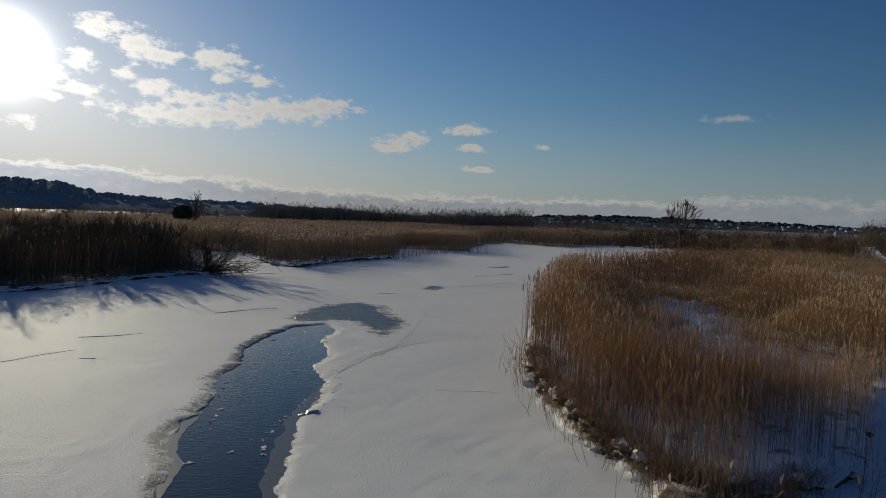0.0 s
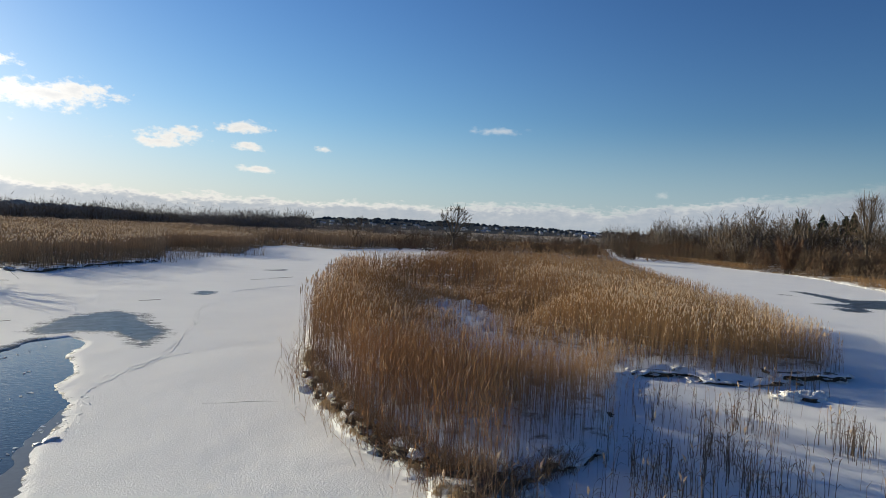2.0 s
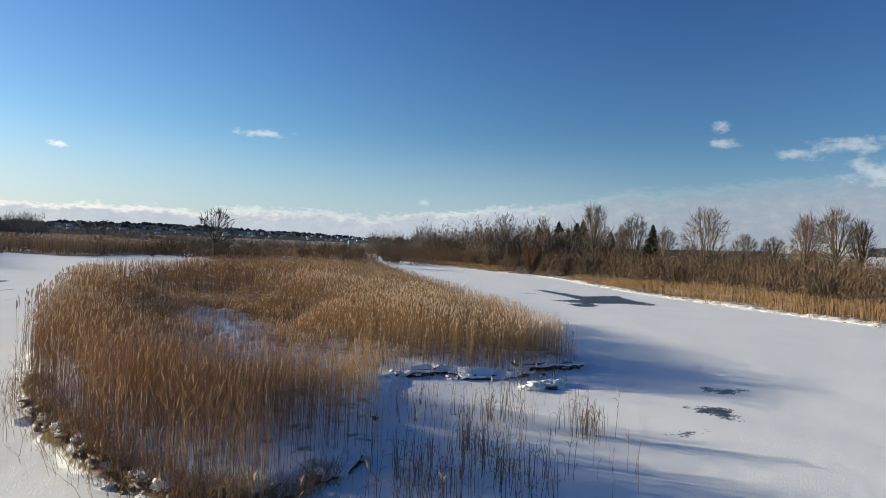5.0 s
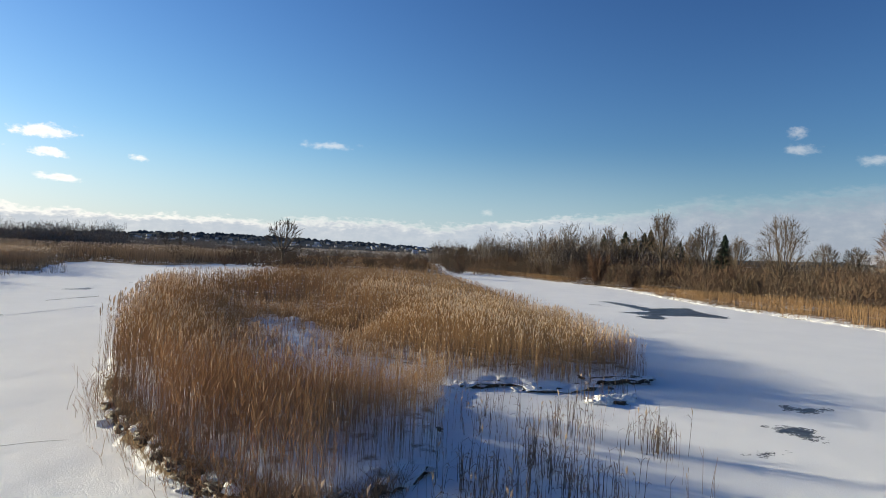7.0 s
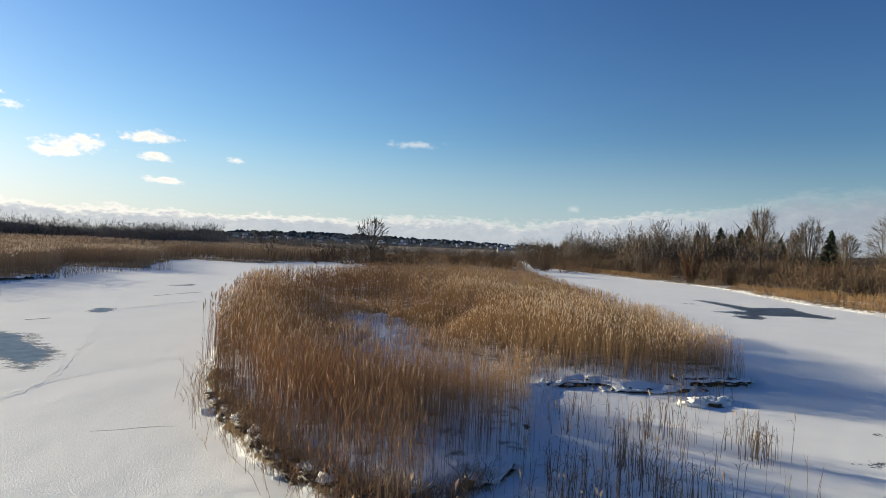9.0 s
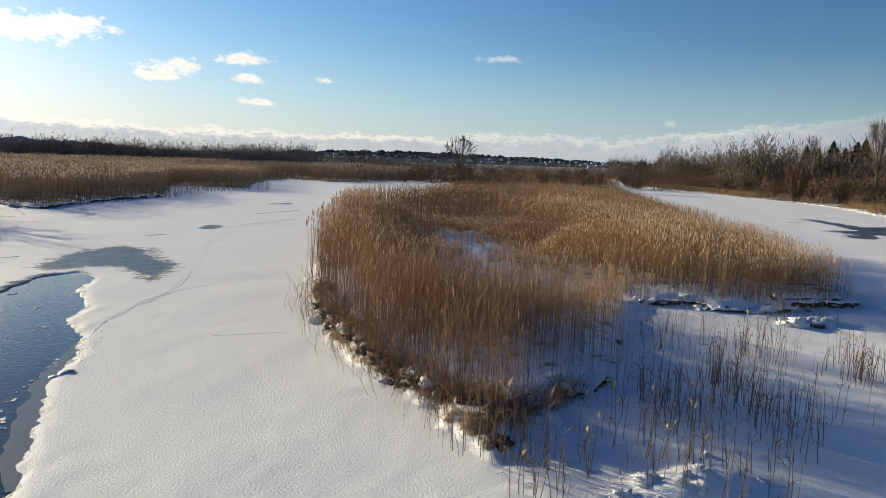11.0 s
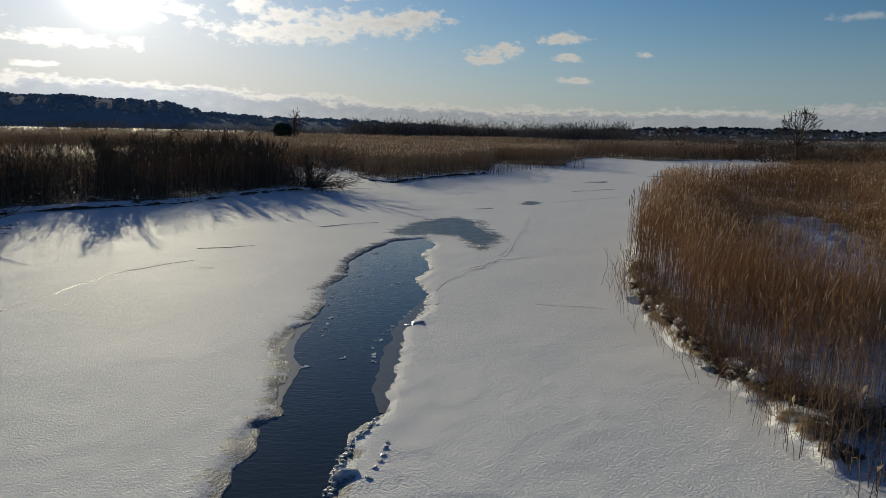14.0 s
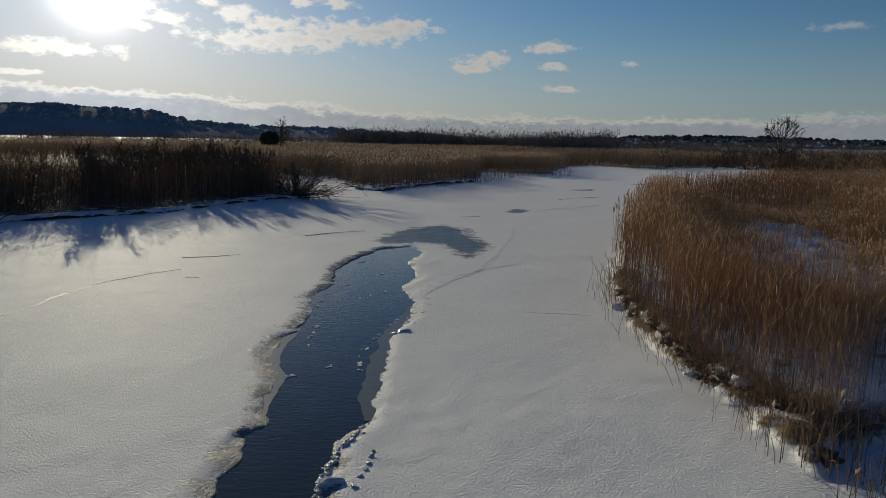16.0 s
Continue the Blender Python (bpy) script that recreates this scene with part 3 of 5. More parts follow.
def island_reeds():
    def grow(name, count, x0, x1, y0, y1, near, far, seed, label, **how):
        x, y, g = scatter(count, x0, x1, y0, y1, seed)
        d = np.hypot(x, y)
        depth = inside(x, y, ISLAND) + (value_noise(x, y, 0.8) - 0.5) * 0.7
        clear = inside(x, y, CLEARING) + (value_noise(x, y, 1.1) - 0.5) * 1.8 + (value_noise(x, y, 2.6) - 0.5) * 1.4 - 0.25
        patch, tuft = value_noise(x, y, 2.3), value_noise(x, y, 0.55)
        keep = (d >= near) & (d < far) & (depth > 0.08)
        bald = step(-0.9, 0.6, clear)
        keep &= g.random(count) < (0.42 + 0.58 * np.maximum(step(0.2, 3.2, depth), step(17, 24, d))) * (1 - bald * (0.45 + 0.5 * step(0.62, 0.4, tuft))) * (0.5 + 0.5 * step(0.2, 0.55, patch))
        x, y, clear, patch, d, tuft = x[keep], y[keep], clear[keep], patch[keep], d[keep], tuft[keep]
        across = (x * 0.75 - y * 0.66)          # grows towards the right-hand river
        tall = 2.4 - 0.85 * step(-5, 7, across) - 0.2 * step(20, 40, d) - 0.75 * step(38, 80, d) - 0.4 * step(90, 110, d)
        H = tall * (0.82 + 0.2 * value_noise(x, y, 3.0)) * g.uniform(0.72, 1.08, len(x)) * (1 - (0.82 - 0.25 * tuft) * step(-4.8, -0.4, clear))
        zone = np.maximum(0.9 * step(-2.5, 1.5, across + 5 * (value_noise(x, y, 1.7) - 0.5)), 0.75 * step(16, 25, d))
        ob = new(name, reeds(name, x, y, H, g, REED, gold=g.random(len(x)) < zone, **{**how, "plumes": how["plumes"] * (0.35 + 0.65 * step(12, 17, d))}))
        tagged(ob, label, "reeds", "reed stands", "stuff")

    grow("reed_bed", 95000, 4, 26, 7, 30, 7, 19, 11, "tall dry brown reeds with pale plumes on the snowy island", thick=0.0029, lean=0.05, plumes=0.32, leaves=4, fat=0.52, drift=(0.02, 0.01))
    grow("reed_bed", 80000, 4, 42, 8, 42, 19, 40, 12, "golden brown dry reeds behind a snowy clearing", thick=0.0044, lean=0.075, fat=1.1, plumes=0.6, leaves=3, drift=(0.03, 0.01))
    grow("reed_bed", 54000, 10, 100, 15, 110, 40, 100, 13, "dense tawny reeds reaching far back across the marsh", thick=0.012, lean=0.12, leaves=1, fat=1.3, plumes=0.5)
    grow("reed_bed", 26000, 40, 180, 60, 220, 100, 260, 14, "distant tawny reeds below the trees", thick=0.035, lean=0.14, leaves=1, fat=1.8, plumes=0.3)


island_reeds()


def bed_reeds():
    def grow(name, outline, count, box, near, far, tall, seed, straw, label, thin=0.0, **how):
        x, y, g = scatter(count, *box, seed)
        d = np.hypot(x, y)
        depth = inside(x, y, outline) + (value_noise(x, y, 1.5) - 0.5) * 1.6
        keep = (d >= near) & (d < far) & (depth > 0) & (g.random(count) > thin)
        x, y = x[keep], y[keep]
        H = tall * (0.85 + 0.25 * value_noise(x, y, 4.0)) * g.uniform(0.84, 1.1, len(x))
        if straw is GOLD_REED:      # tall near the bend, low and patchy further up the river
            low = step(24, 44, y)
            H = H * (1 - 0.45 * low)
            some = value_noise(x, y, 6.0) > 0.42 * low
            x, y, H = x[some], y[some], H[some]
        tagged(new(name, reeds(name, x, y, H, g, straw, **how)), label, "reeds", "reed stands", "stuff")

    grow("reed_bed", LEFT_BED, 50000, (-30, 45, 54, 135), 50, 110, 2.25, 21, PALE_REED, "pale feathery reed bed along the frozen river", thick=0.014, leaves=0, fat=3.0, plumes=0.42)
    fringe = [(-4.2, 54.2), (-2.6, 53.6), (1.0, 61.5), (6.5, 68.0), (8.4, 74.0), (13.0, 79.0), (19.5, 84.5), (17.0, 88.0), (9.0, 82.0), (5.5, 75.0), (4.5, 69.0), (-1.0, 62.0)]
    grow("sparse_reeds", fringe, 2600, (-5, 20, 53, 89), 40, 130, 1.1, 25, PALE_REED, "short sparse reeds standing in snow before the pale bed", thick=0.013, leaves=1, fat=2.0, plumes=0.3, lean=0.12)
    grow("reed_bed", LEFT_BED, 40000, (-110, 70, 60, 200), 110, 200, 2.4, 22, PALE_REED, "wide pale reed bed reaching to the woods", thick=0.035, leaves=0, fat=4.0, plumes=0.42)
    grow("reed_bed", LEFT_BANK, 20000, (-60, -7, 20, 80), 25, 70, 2.2, 23, REED, "dark brown reeds in shade on the near bank", thick=0.009, leaves=2, fat=1.0, plumes=0.12, thin=0.35)
    strip = [(x + 0.1, y - 0.05) for x, y in RIGHT_BANK[:12]] + [(x + 4.2, y - 2.3) for x, y in RIGHT_BANK[11::-1]]
    grow("reed_bed", strip, 80000, (48, 116, -2, 116), 40, 190, 1.35, 24, GOLD_REED, "low golden reed fringe along the far bank", thick=0.012, leaves=3, fat=0.9, plumes=0.1, lean=0.12)


bed_reeds()


# ---- trees and shrubs ----
def grow_tree(g, height, girth, limbs=16, first=0.2, spread=0.75, twigs=12, branches=9, forks=1):
    """Trunk, limbs, branches and twigs as lines with radii, filling a rounded crown."""
    lines = {0: [], 1: [], 2: [], 3: []}
    mid, wide, tall = height * (0.5 + first * 0.5), height * 0.5 * spread, height * (0.52 - first * 0.5)

    def bow(p, q, lift, r0, r1, k, rough):
        p, q = np.array(p, float), np.array(q, float)
        long = np.linalg.norm(q - p)
        c = p + (q - p) * 0.45 + np.array([0, 0, lift * long])
        pts = []
        for i in range(k):
            t = i / (k - 1)
            x = p * (1 - t) ** 2 + c * 2 * t * (1 - t) + q * t * t
            pts.append((x + g.normal(0, rough * long, 3) * (0 < i < k - 1), r0 + (r1 - r0) * t**0.8))
        return pts

    def along(pts, t):
        f = t * (len(pts) - 1)
        i = min(int(f), len(pts) - 2)
        (p, r), (q, s) = pts[i], pts[i + 1]
        return p + (q - p) * (f - i), r + (s - r) * (f - i), (q - p) / (np.linalg.norm(q - p) + 1e-9)

    stems = []
    for k in range(forks):
        a = k * 2 * math.pi / forks + g.normal(0, 0.4)
        lean = 0.0 if forks == 1 else 0.14 * height
        stems.append(bow((0, 0, 0), (math.cos(a) * lean + g.normal(0, 0.02 * height), math.sin(a) * lean + g.normal(0, 0.02 * height), height * 0.88), 0.03, girth / math.sqrt(forks), girth * 0.14, 7, 0.012))
    lines[0] = stems
    for i in range(limbs):
        u = (i + g.random()) / limbs
        a, rise = i * 2.4 + g.normal(0, 0.35), -0.75 + 1.65 * u
        ring = math.sqrt(max(0.05, 1 - min(rise, 0.99) ** 2)) * g.uniform(0.75, 1.0)
        tip = np.array([math.cos(a) * wide * ring, math.sin(a) * wide * ring, mid + tall * rise * g.uniform(0.85, 1.0)])
        p, r, d = along(stems[i % forks], min(0.95, first * 0.75 + (0.8 - first * 0.6) * u**1.1))
        if tip[2] < p[2] + 0.05 * height:
            tip[2] = p[2] + 0.05 * height
        limb = bow(p, tip, -0.06, r * 0.5, 0.012, 6, 0.03)
        lines[1].append(limb)
        long = np.linalg.norm(tip - p)
        for j in range(branches):
            p2, r2, d2 = along(limb, g.uniform(0.2, 0.97))
            side = g.normal(0, 1, 3)
            q = p2 + (d2 + 0.8 * side / np.linalg.norm(side) + [0, 0, 0.3]) * long * g.uniform(0.16, 0.36)
            branch = bow(p2, q, 0.05, max(r2 * 0.55, 0.011), 0.006, 4, 0.03)
            lines[2].append(branch)
            for _ in range(twigs):
                p3, r3, d3 = along(branch, g.uniform(0.15, 1.0))
                side = g.normal(0, 1, 3)
                q3 = p3 + (d3 + 0.7 * side / np.linalg.norm(side) + [0, 0, 0.25]) * long * g.uniform(0.06, 0.15)
                lines[3].append(bow(p3, q3, 0.05, 0.007, 0.003, 2, 0.02))
    return lines


def grow_fan(g, height, girth, wide, first, limbs=13, branches=13, twigs=9):
    """Limbs that part low down and fan out to a round, finely twigged dome."""
    lines = {0: [], 1: [], 2: [], 3: []}
    low, half = height * first, wide / 2
    hub = np.array([0, 0, height * (0.42 + 0.3 * first)])
    reach = np.array([half, half, height - hub[2]])

    def curve(p, c, q, r0, r1, k, rough):
        long = np.linalg.norm(q - p)
        pts = []
        for i in range(k):
            t = i / (k - 1)
            pts.append((p * (1 - t) ** 2 + c * 2 * t * (1 - t) + q * t * t + g.normal(0, rough * long, 3) * (0 < i < k - 1), r0 + (r1 - r0) * t**0.7))
        return pts

    def along(pts, t):
        f = t * (len(pts) - 1)
        i = min(int(f), len(pts) - 2)
        (p, r), (q, s) = pts[i], pts[i + 1]
        return p + (q - p) * (f - i), r + (s - r) * (f - i)

    fork = np.array([g.normal(0, 0.02 * height), g.normal(0, 0.02 * height), max(low, 0.06 * height)])
    lines[0].append(curve(np.zeros(3), fork * 0.5, fork, girth, girth * 0.8, 5, 0.01))
    for i in range(limbs):
        a = i * 2.4 + g.normal(0, 0.3)
        u = math.sqrt((i + 0.5) / limbs)
        d = np.array([math.cos(a) * u, math.sin(a) * u, math.sqrt(1 - u * u) * 1.05 - 0.35 * u**4])
        q = hub + d * reach * g.uniform(0.72, 0.88)
        c = fork + (q - fork) * np.array([0.55, 0.55, 0.4]) + [0, 0, 0.02 * height]
        limb = curve(fork + [0, 0, 0.12 * height * g.random()], c, q, girth * g.uniform(0.32, 0.5), 0.025, 7, 0.012)
        lines[1].append(limb)
        for _ in range(branches):
            p2, r2 = along(limb, g.uniform(0.3, 1.0))
            side = d + g.normal(0, 0.36, 3)
            side[2] = max(side[2], -0.35)
            q2 = hub + side / np.linalg.norm(side) * reach * g.uniform(0.8, 0.97)
            q2 = p2 + (q2 - p2) * min(1.0, 0.42 * height / (np.linalg.norm(q2 - p2) + 1e-6))
            branch = curve(p2, (p2 + q2) / 2 + [0, 0, 0.03 * height], q2, max(r2 * 0.5, 0.014), 0.008, 4, 0.02)
            lines[2].append(branch)
            for _ in range(twigs):
                p3, _r = along(branch, g.uniform(0.3, 1.0))
                out = (p3 - hub) / reach
                out = out / (np.linalg.norm(out) + 1e-6) + g.normal(0, 0.5, 3) + [0, 0, 0.3]
                lines[3].append(curve(p3, p3 + out * 0.03 * height, p3 + out * height * g.uniform(0.03, 0.075), 0.007, 0.003, 2, 0.0))
    return lines


def lines_mesh(name, sets, mat, sides, least=0.0):
    heap = Heap()
    for lines in sets:
        if lines:
            P = np.array([[p for p, _ in line] for line in lines])
            R = np.maximum(np.array([[r for _, r in line] for line in lines]), least)
            V, F = tubes(P, R, sides)
            heap.add(V, F)
    return heap.mesh(name, [mat], sides > 4)


def bare_tree(seed, label, height, girth, at, group="", twig=TWIG, least=0.012, **form):
    g = np.random.default_rng(seed)
    lines = grow_fan(g, height, girth, **form) if "wide" in form else grow_tree(g, height, girth, **form)
    root = new("bare_tree", lines_mesh("trunk", [lines[0]], BARK, 7))
    part("limb", lines_mesh("limb", [lines[1]], BARK, 5, least), root)
    heap = Heap()
    heap.add(*tubes(np.array([[p for p, _ in line] for line in lines[2]]), np.maximum(np.array([[r for _, r in line] for line in lines[2]]), least * 0.55)))
    heap.add(*blades(np.array([line[0][0] for line in lines[3]]), np.array([line[-1][0] for line in lines[3]]), np.full(len(lines[3]), least * 1.2), g))
    part("crown", heap.mesh("crown", [twig]), root)
    z, _, _ = ground_height(np.array([at[0]]), np.array([at[1]]))
    root.matrix_world = pose(at[0], at[1], float(z[0]) - 0.1, 0, 0, 0)
    return tagged(root, label, "tree", group)


def spot(azimuth, far):
    a = radians(azimuth)
    return far * math.sin(a), far * math.cos(a)


bare_tree(41, "bare gnarled old tree standing alone behind the reeds", 9.2, 0.34, spot(28.5, 130), wide=8.6, first=0.26, limbs=11, branches=8, twigs=7, least=0.04, twig=BARK)
for i, (a, tall) in enumerate([(19.3, 6.6), (20.4, 7.2)]):
    bare_tree(50 + i, "bare round-headed tree at the far river bend", tall, 0.2, spot(a, 210), group="far bend trees", wide=5.6, first=0.3, least=0.018, limbs=9, branches=8, twigs=8)
# azimuth, distance, height, width of a fanned crown or spread of a slender one, first limb, label
RIGHT_TREES = [
    (52.6, 165, 12.6, 0.36, 0.45, "slim bare tree above the scrub"), (60.0, 120, 12.7, 5.2, 0.3, "tall slender bare tree above the scrub"),
    (63.3, 118, 10.8, 6.0, 0.14, "spreading bare tree above the scrub"), (62.3, 124, 9.0, 3.6, 0.2, "smaller bare tree beside a spreading one"),
    (68.7, 98, 10.9, 7.2, 0.1, "broad round-headed bare willow on the bank"),
    (65.7, 130, 8.9, 4.4, 0.2, "small bare tree behind the bank scrub"), (71.6, 150, 8.8, 6.4, 0.2, "low bare tree behind the bank scrub"), (73.6, 150, 8.4, 6.0, 0.2, "low bare tree behind the bank scrub"),
    (75.8, 92, 9.6, 4.2, 0.3, "reddish bare tree among the bank scrub"), (77.6, 88, 10.0, 5.0, 0.32, "pale-trunked bare tree among the bank scrub"),
    (79.2, 90, 8.8, 3.8, 0.3, "pale-trunked bare tree among the bank scrub"), (45.0, 260, 7.5, 5.0, 0.3, "distant bare tree at the river's end"), (43.6, 270, 7.0, 4.6, 0.3, "distant bare tree at the river's end"),
    (49.2, 200, 8.6, 0.4, 0.3, "slim bare tree in the riverside scrub"), (50.4, 190, 9.0, 0.4, 0.3, "slim bare tree in the riverside scrub"), (51.3, 185, 9.4, 0.4, 0.3, "slim bare tree in the riverside scrub"),
    (55.7, 160, 12.0, 0.3, 0.4, "slim bare tree in the riverside scrub"), (54.2, 160, 10.4, 0.4, 0.3, "slim bare tree in the riverside scrub"), (-11.7, 125, 7.2, 0.4, 0.3, "thin bare tree beside the dark round bush"),
]
for i, (a, far, tall, wide, first, label) in enumerate(RIGHT_TREES):
    form = dict(wide=wide) if wide > 1 else dict(spread=wide, limbs=22, twigs=7, branches=10)
    bare_tree(70 + i, label, tall, 0.15 + tall * 0.008, spot(a, far), group="riverside trees", twig=RED_TWIG if "reddish" in label else TWIG, first=first, least=0.006 + 0.00011 * far, **form)


def shrub_proto(seed, tall, wide, mat, stems=14, twigs=9, least=0.012):
    g = np.random.default_rng(seed)
    S, T = [], []
    for _ in range(stems):
        a, out = g.uniform(0, 2 * np.pi), g.uniform(0.05, wide)
        top = np.array([math.cos(a) * out, math.sin(a) * out, tall * g.uniform(0.65, 1.05)])
        base = np.array([math.cos(a), math.sin(a), 0]) * g.uniform(0, 0.3 * wide)
        pts = [base + (top - base) * np.array([t**1.3, t**1.3, t]) + g.normal(0, 0.05 * tall, 3) * (t > 0) * (t < 1) for t in (0, 0.35, 0.7, 1.0)]
        S.append([(p, 0.03 * (1 - 0.75 * t)) for p, t in zip(pts, (0, 0.35, 0.7, 1.0))])
        for _ in range(twigs * 4):
            t = g.uniform(0.15, 1.0)
            p = base + (top - base) * np.array([t**1.3, t**1.3, t])
            d = (top - base) / np.linalg.norm(top - base) * 0.7 + g.normal(0, 0.55, 3)
            q = p + d * tall * g.uniform(0.08, 0.22)
            T.append([(p, 0.011), (q, 0.004)])
    root = new("willow_shrub", lines_mesh("stem", [S], BARK, 3, least * 0.8))
    heap = Heap()
    heap.add(*blades(np.array([t[0][0] for t in T]), np.array([t[1][0] for t in T]), np.full(len(T), least * 1.8), g))
    part("crown", heap.mesh("crown", [mat]), root)
    return root


def shrubs(protos, places, label, group, g):
    """Plants copies of the given shrubs at x, y, size."""
    for n, (x, y, size) in enumerate(places):
        z, _, _ = ground_height(np.array([x]), np.array([y]))
        m = pose(x, y, float(z[0]) - 0.05, 0, 0, g.uniform(0, 360)) @ Matrix.Diagonal((size * g.uniform(0.85, 1.2), size * g.uniform(0.85, 1.2), size, 1))
        src = protos[n % len(protos)]
        if n < len(protos):
            src.matrix_basis, ob = m, src
        else:
            keep = src.scale.copy()
            ob = copy_thing(src, m @ Matrix.Diagonal((1 / keep.x, 1 / keep.y, 1 / keep.z, 1)))
        tagged(ob, label, "shrub", group)


def thicket(name, label, places, tall, mats, seed, least, rods=8, twigs=60, spread=0.5):
    """Scrub too dense to pick apart: domes of bowed bare rods and fine twigs from many stools, in one mesh."""
    g = np.random.default_rng(seed)
    x, y, size = (np.repeat(np.array(c), rods) for c in zip(*places))
    n = len(x)
    wide = tall * size * spread * g.uniform(0.8, 1.2, n)
    a, u = g.uniform(0, 2 * np.pi, n), np.sqrt(g.random(n))
    h = tall * size * (1 - 0.6 * u**2.2) * g.uniform(0.55, 0.85, n)
    ray = np.stack([np.cos(a), np.sin(a), np.zeros(n)], -1) * (u * wide)[:, None]
    base = np.stack([x, y, np.full(n, 0.2)], -1)
    foot, top = base + ray * 0.3, base + ray + np.stack([np.zeros(n), np.zeros(n), h], -1)
    mid = foot * 0.5 + top * 0.5 + ray * 0.12 + g.normal(0, 0.02, (n, 3)) * h[:, None]
    heap = Heap()
    slot = np.repeat(np.arange(len(places)) % len(mats), rods)
    V, F = tubes(np.stack([foot, mid, top], 1), np.tile(np.array([1.3, 0.9, 0.3]) * least, (n, 1)))
    heap.add(V, F)
    heap.m[-1] = np.repeat(slot, len(F) // n)
    k = max(1, twigs // rods)
    i = np.repeat(np.arange(n), k)
    m = n * k
    turn, rise, deep = g.uniform(0, 2 * np.pi, m), g.random(m) ** 0.8, g.random(m) ** 0.4
    round_out = np.sqrt(1 - rise**2) * (0.75 + 0.5 * value_noise(x[i] * 3 + np.cos(turn), y[i] * 3 + np.sin(turn), 0.7))
    crown = (tall * size)[i]
    ray = np.stack([np.cos(turn) * round_out * wide[i], np.sin(turn) * round_out * wide[i], rise * crown * (0.8 + 0.3 * value_noise(x[i] + turn, y[i], 0.5))], -1)
    p = base[i] + ray * deep[:, None]
    out = ray / (np.linalg.norm(ray, axis=1, keepdims=True) + 1e-6) * 0.6 + g.normal(0, 0.6, (m, 3)) + [0, 0, 0.35]
    q = p + out * (crown * g.uniform(0.05, 0.13, m))[:, None]
    V, F = blades(p, q, least * g.uniform(0.6, 1.25, m), g)
    heap.add(V, F)
    heap.m[-1] = slot[i]
    tagged(new(name, heap.mesh(name, mats)), label, "scrub", kind="stuff")


def plant_shrubs():
    g = np.random.default_rng(5)
    # scrub on the far side of the right-hand river
    places, rest = [], []
    while len(rest) < 2000:
        x, y = g.uniform(50, 220), g.uniform(-30, 240)
        depth = float(inside(np.array([x]), np.array([y]), RIGHT_BANK)[0])
        if (3.6 if y < 30 else 1.6) < depth < 45 and math.degrees(math.atan2(x, y)) < 92:
            size = g.uniform(0.7, 1.1) * (0.55 + 0.45 * min(1, depth / 25))
            if depth < 16 and len(places) < 130:
                places.append((x, y, size))
            else:
                rest.append((x, y, size))
    shrubs([shrub_proto(100 + i, 4.4, 2.2, (TWIG, RED_TWIG, TWIG)[i % 3], 16, 13, 0.018) for i in range(6)], places, "bare brown riverside willow scrub", "right bank scrub", g)
    red = shrub_proto(160, 5.0, 2.2, RED_TWIG, 26, 26, 0.02)
    red.name = "bank_willow"
    shrubs([red], [(87.4, 61.4, 1.0)], "reddish bare willow bush hanging over the river's edge", "", g)
    thicket("scrub_belt", "dense brown bare scrub behind the golden fringe", rest, 5.0, [TWIG, RED_TWIG, TWIG], 151, 0.03, 4, 170, 0.6)
    # dark scrub on the near left bank
    places = []
    while len(places) < 60:
        x, y = g.uniform(-60, -8), g.uniform(20, 66)
        depth = float(inside(np.array([x]), np.array([y]), LEFT_BANK)[0])
        if 0.8 < depth < 14:
            places.append((x, y, g.uniform(0.6, 1.0)))
    shrubs([shrub_proto(120 + i, 3.6, 1.7, TWIG, 12, 12, 0.018) for i in range(4)], places, "dark bare scrub along the shaded bank", "left bank scrub", g)
    rest = []
    while len(rest) < 640:
        x, y = g.uniform(-62, -8), g.uniform(20, 70)
        depth = float(inside(np.array([x]), np.array([y]), LEFT_BANK)[0])
        if 1.0 < depth < 12:
            rest.append((x, y, g.uniform(0.65, 1.0) * (0.75 + 0.25 * min(1, depth / 4))))
    thicket("scrub_belt", "dense dark thicket of bare scrub on the shaded bank", rest, 3.2, [TWIG, BARK, TWIG], 153, 0.015, 5, 230, 0.6)
    # low scrub behind the island
    places, rest = [], []
    for n in range(330):
        a, far = g.uniform(20, 47), g.uniform(125, 240)
        (places if n < 70 else rest).append((*spot(a, far), g.uniform(0.5, 1.0)))
    rest += [(*spot(28.5 + g.normal(0, 1.6), g.uniform(121, 136)), g.uniform(0.6, 1.0)) for _ in range(26)]      # round the foot of the lone tree
    shrubs([shrub_proto(140 + i, 3.6, 2.6, (TWIG, RED_TWIG)[i % 2], 14, 12, 0.022) for i in range(4)], [(x, y, v * 0.85) for x, y, v in places], "low bare scrub behind the reeds", "marsh scrub", g)
    thicket("scrub_belt", "low brown scrub across the marsh", rest, 3.4, [TWIG, RED_TWIG], 152, 0.055, 4, 110, 0.75)


plant_shrubs()


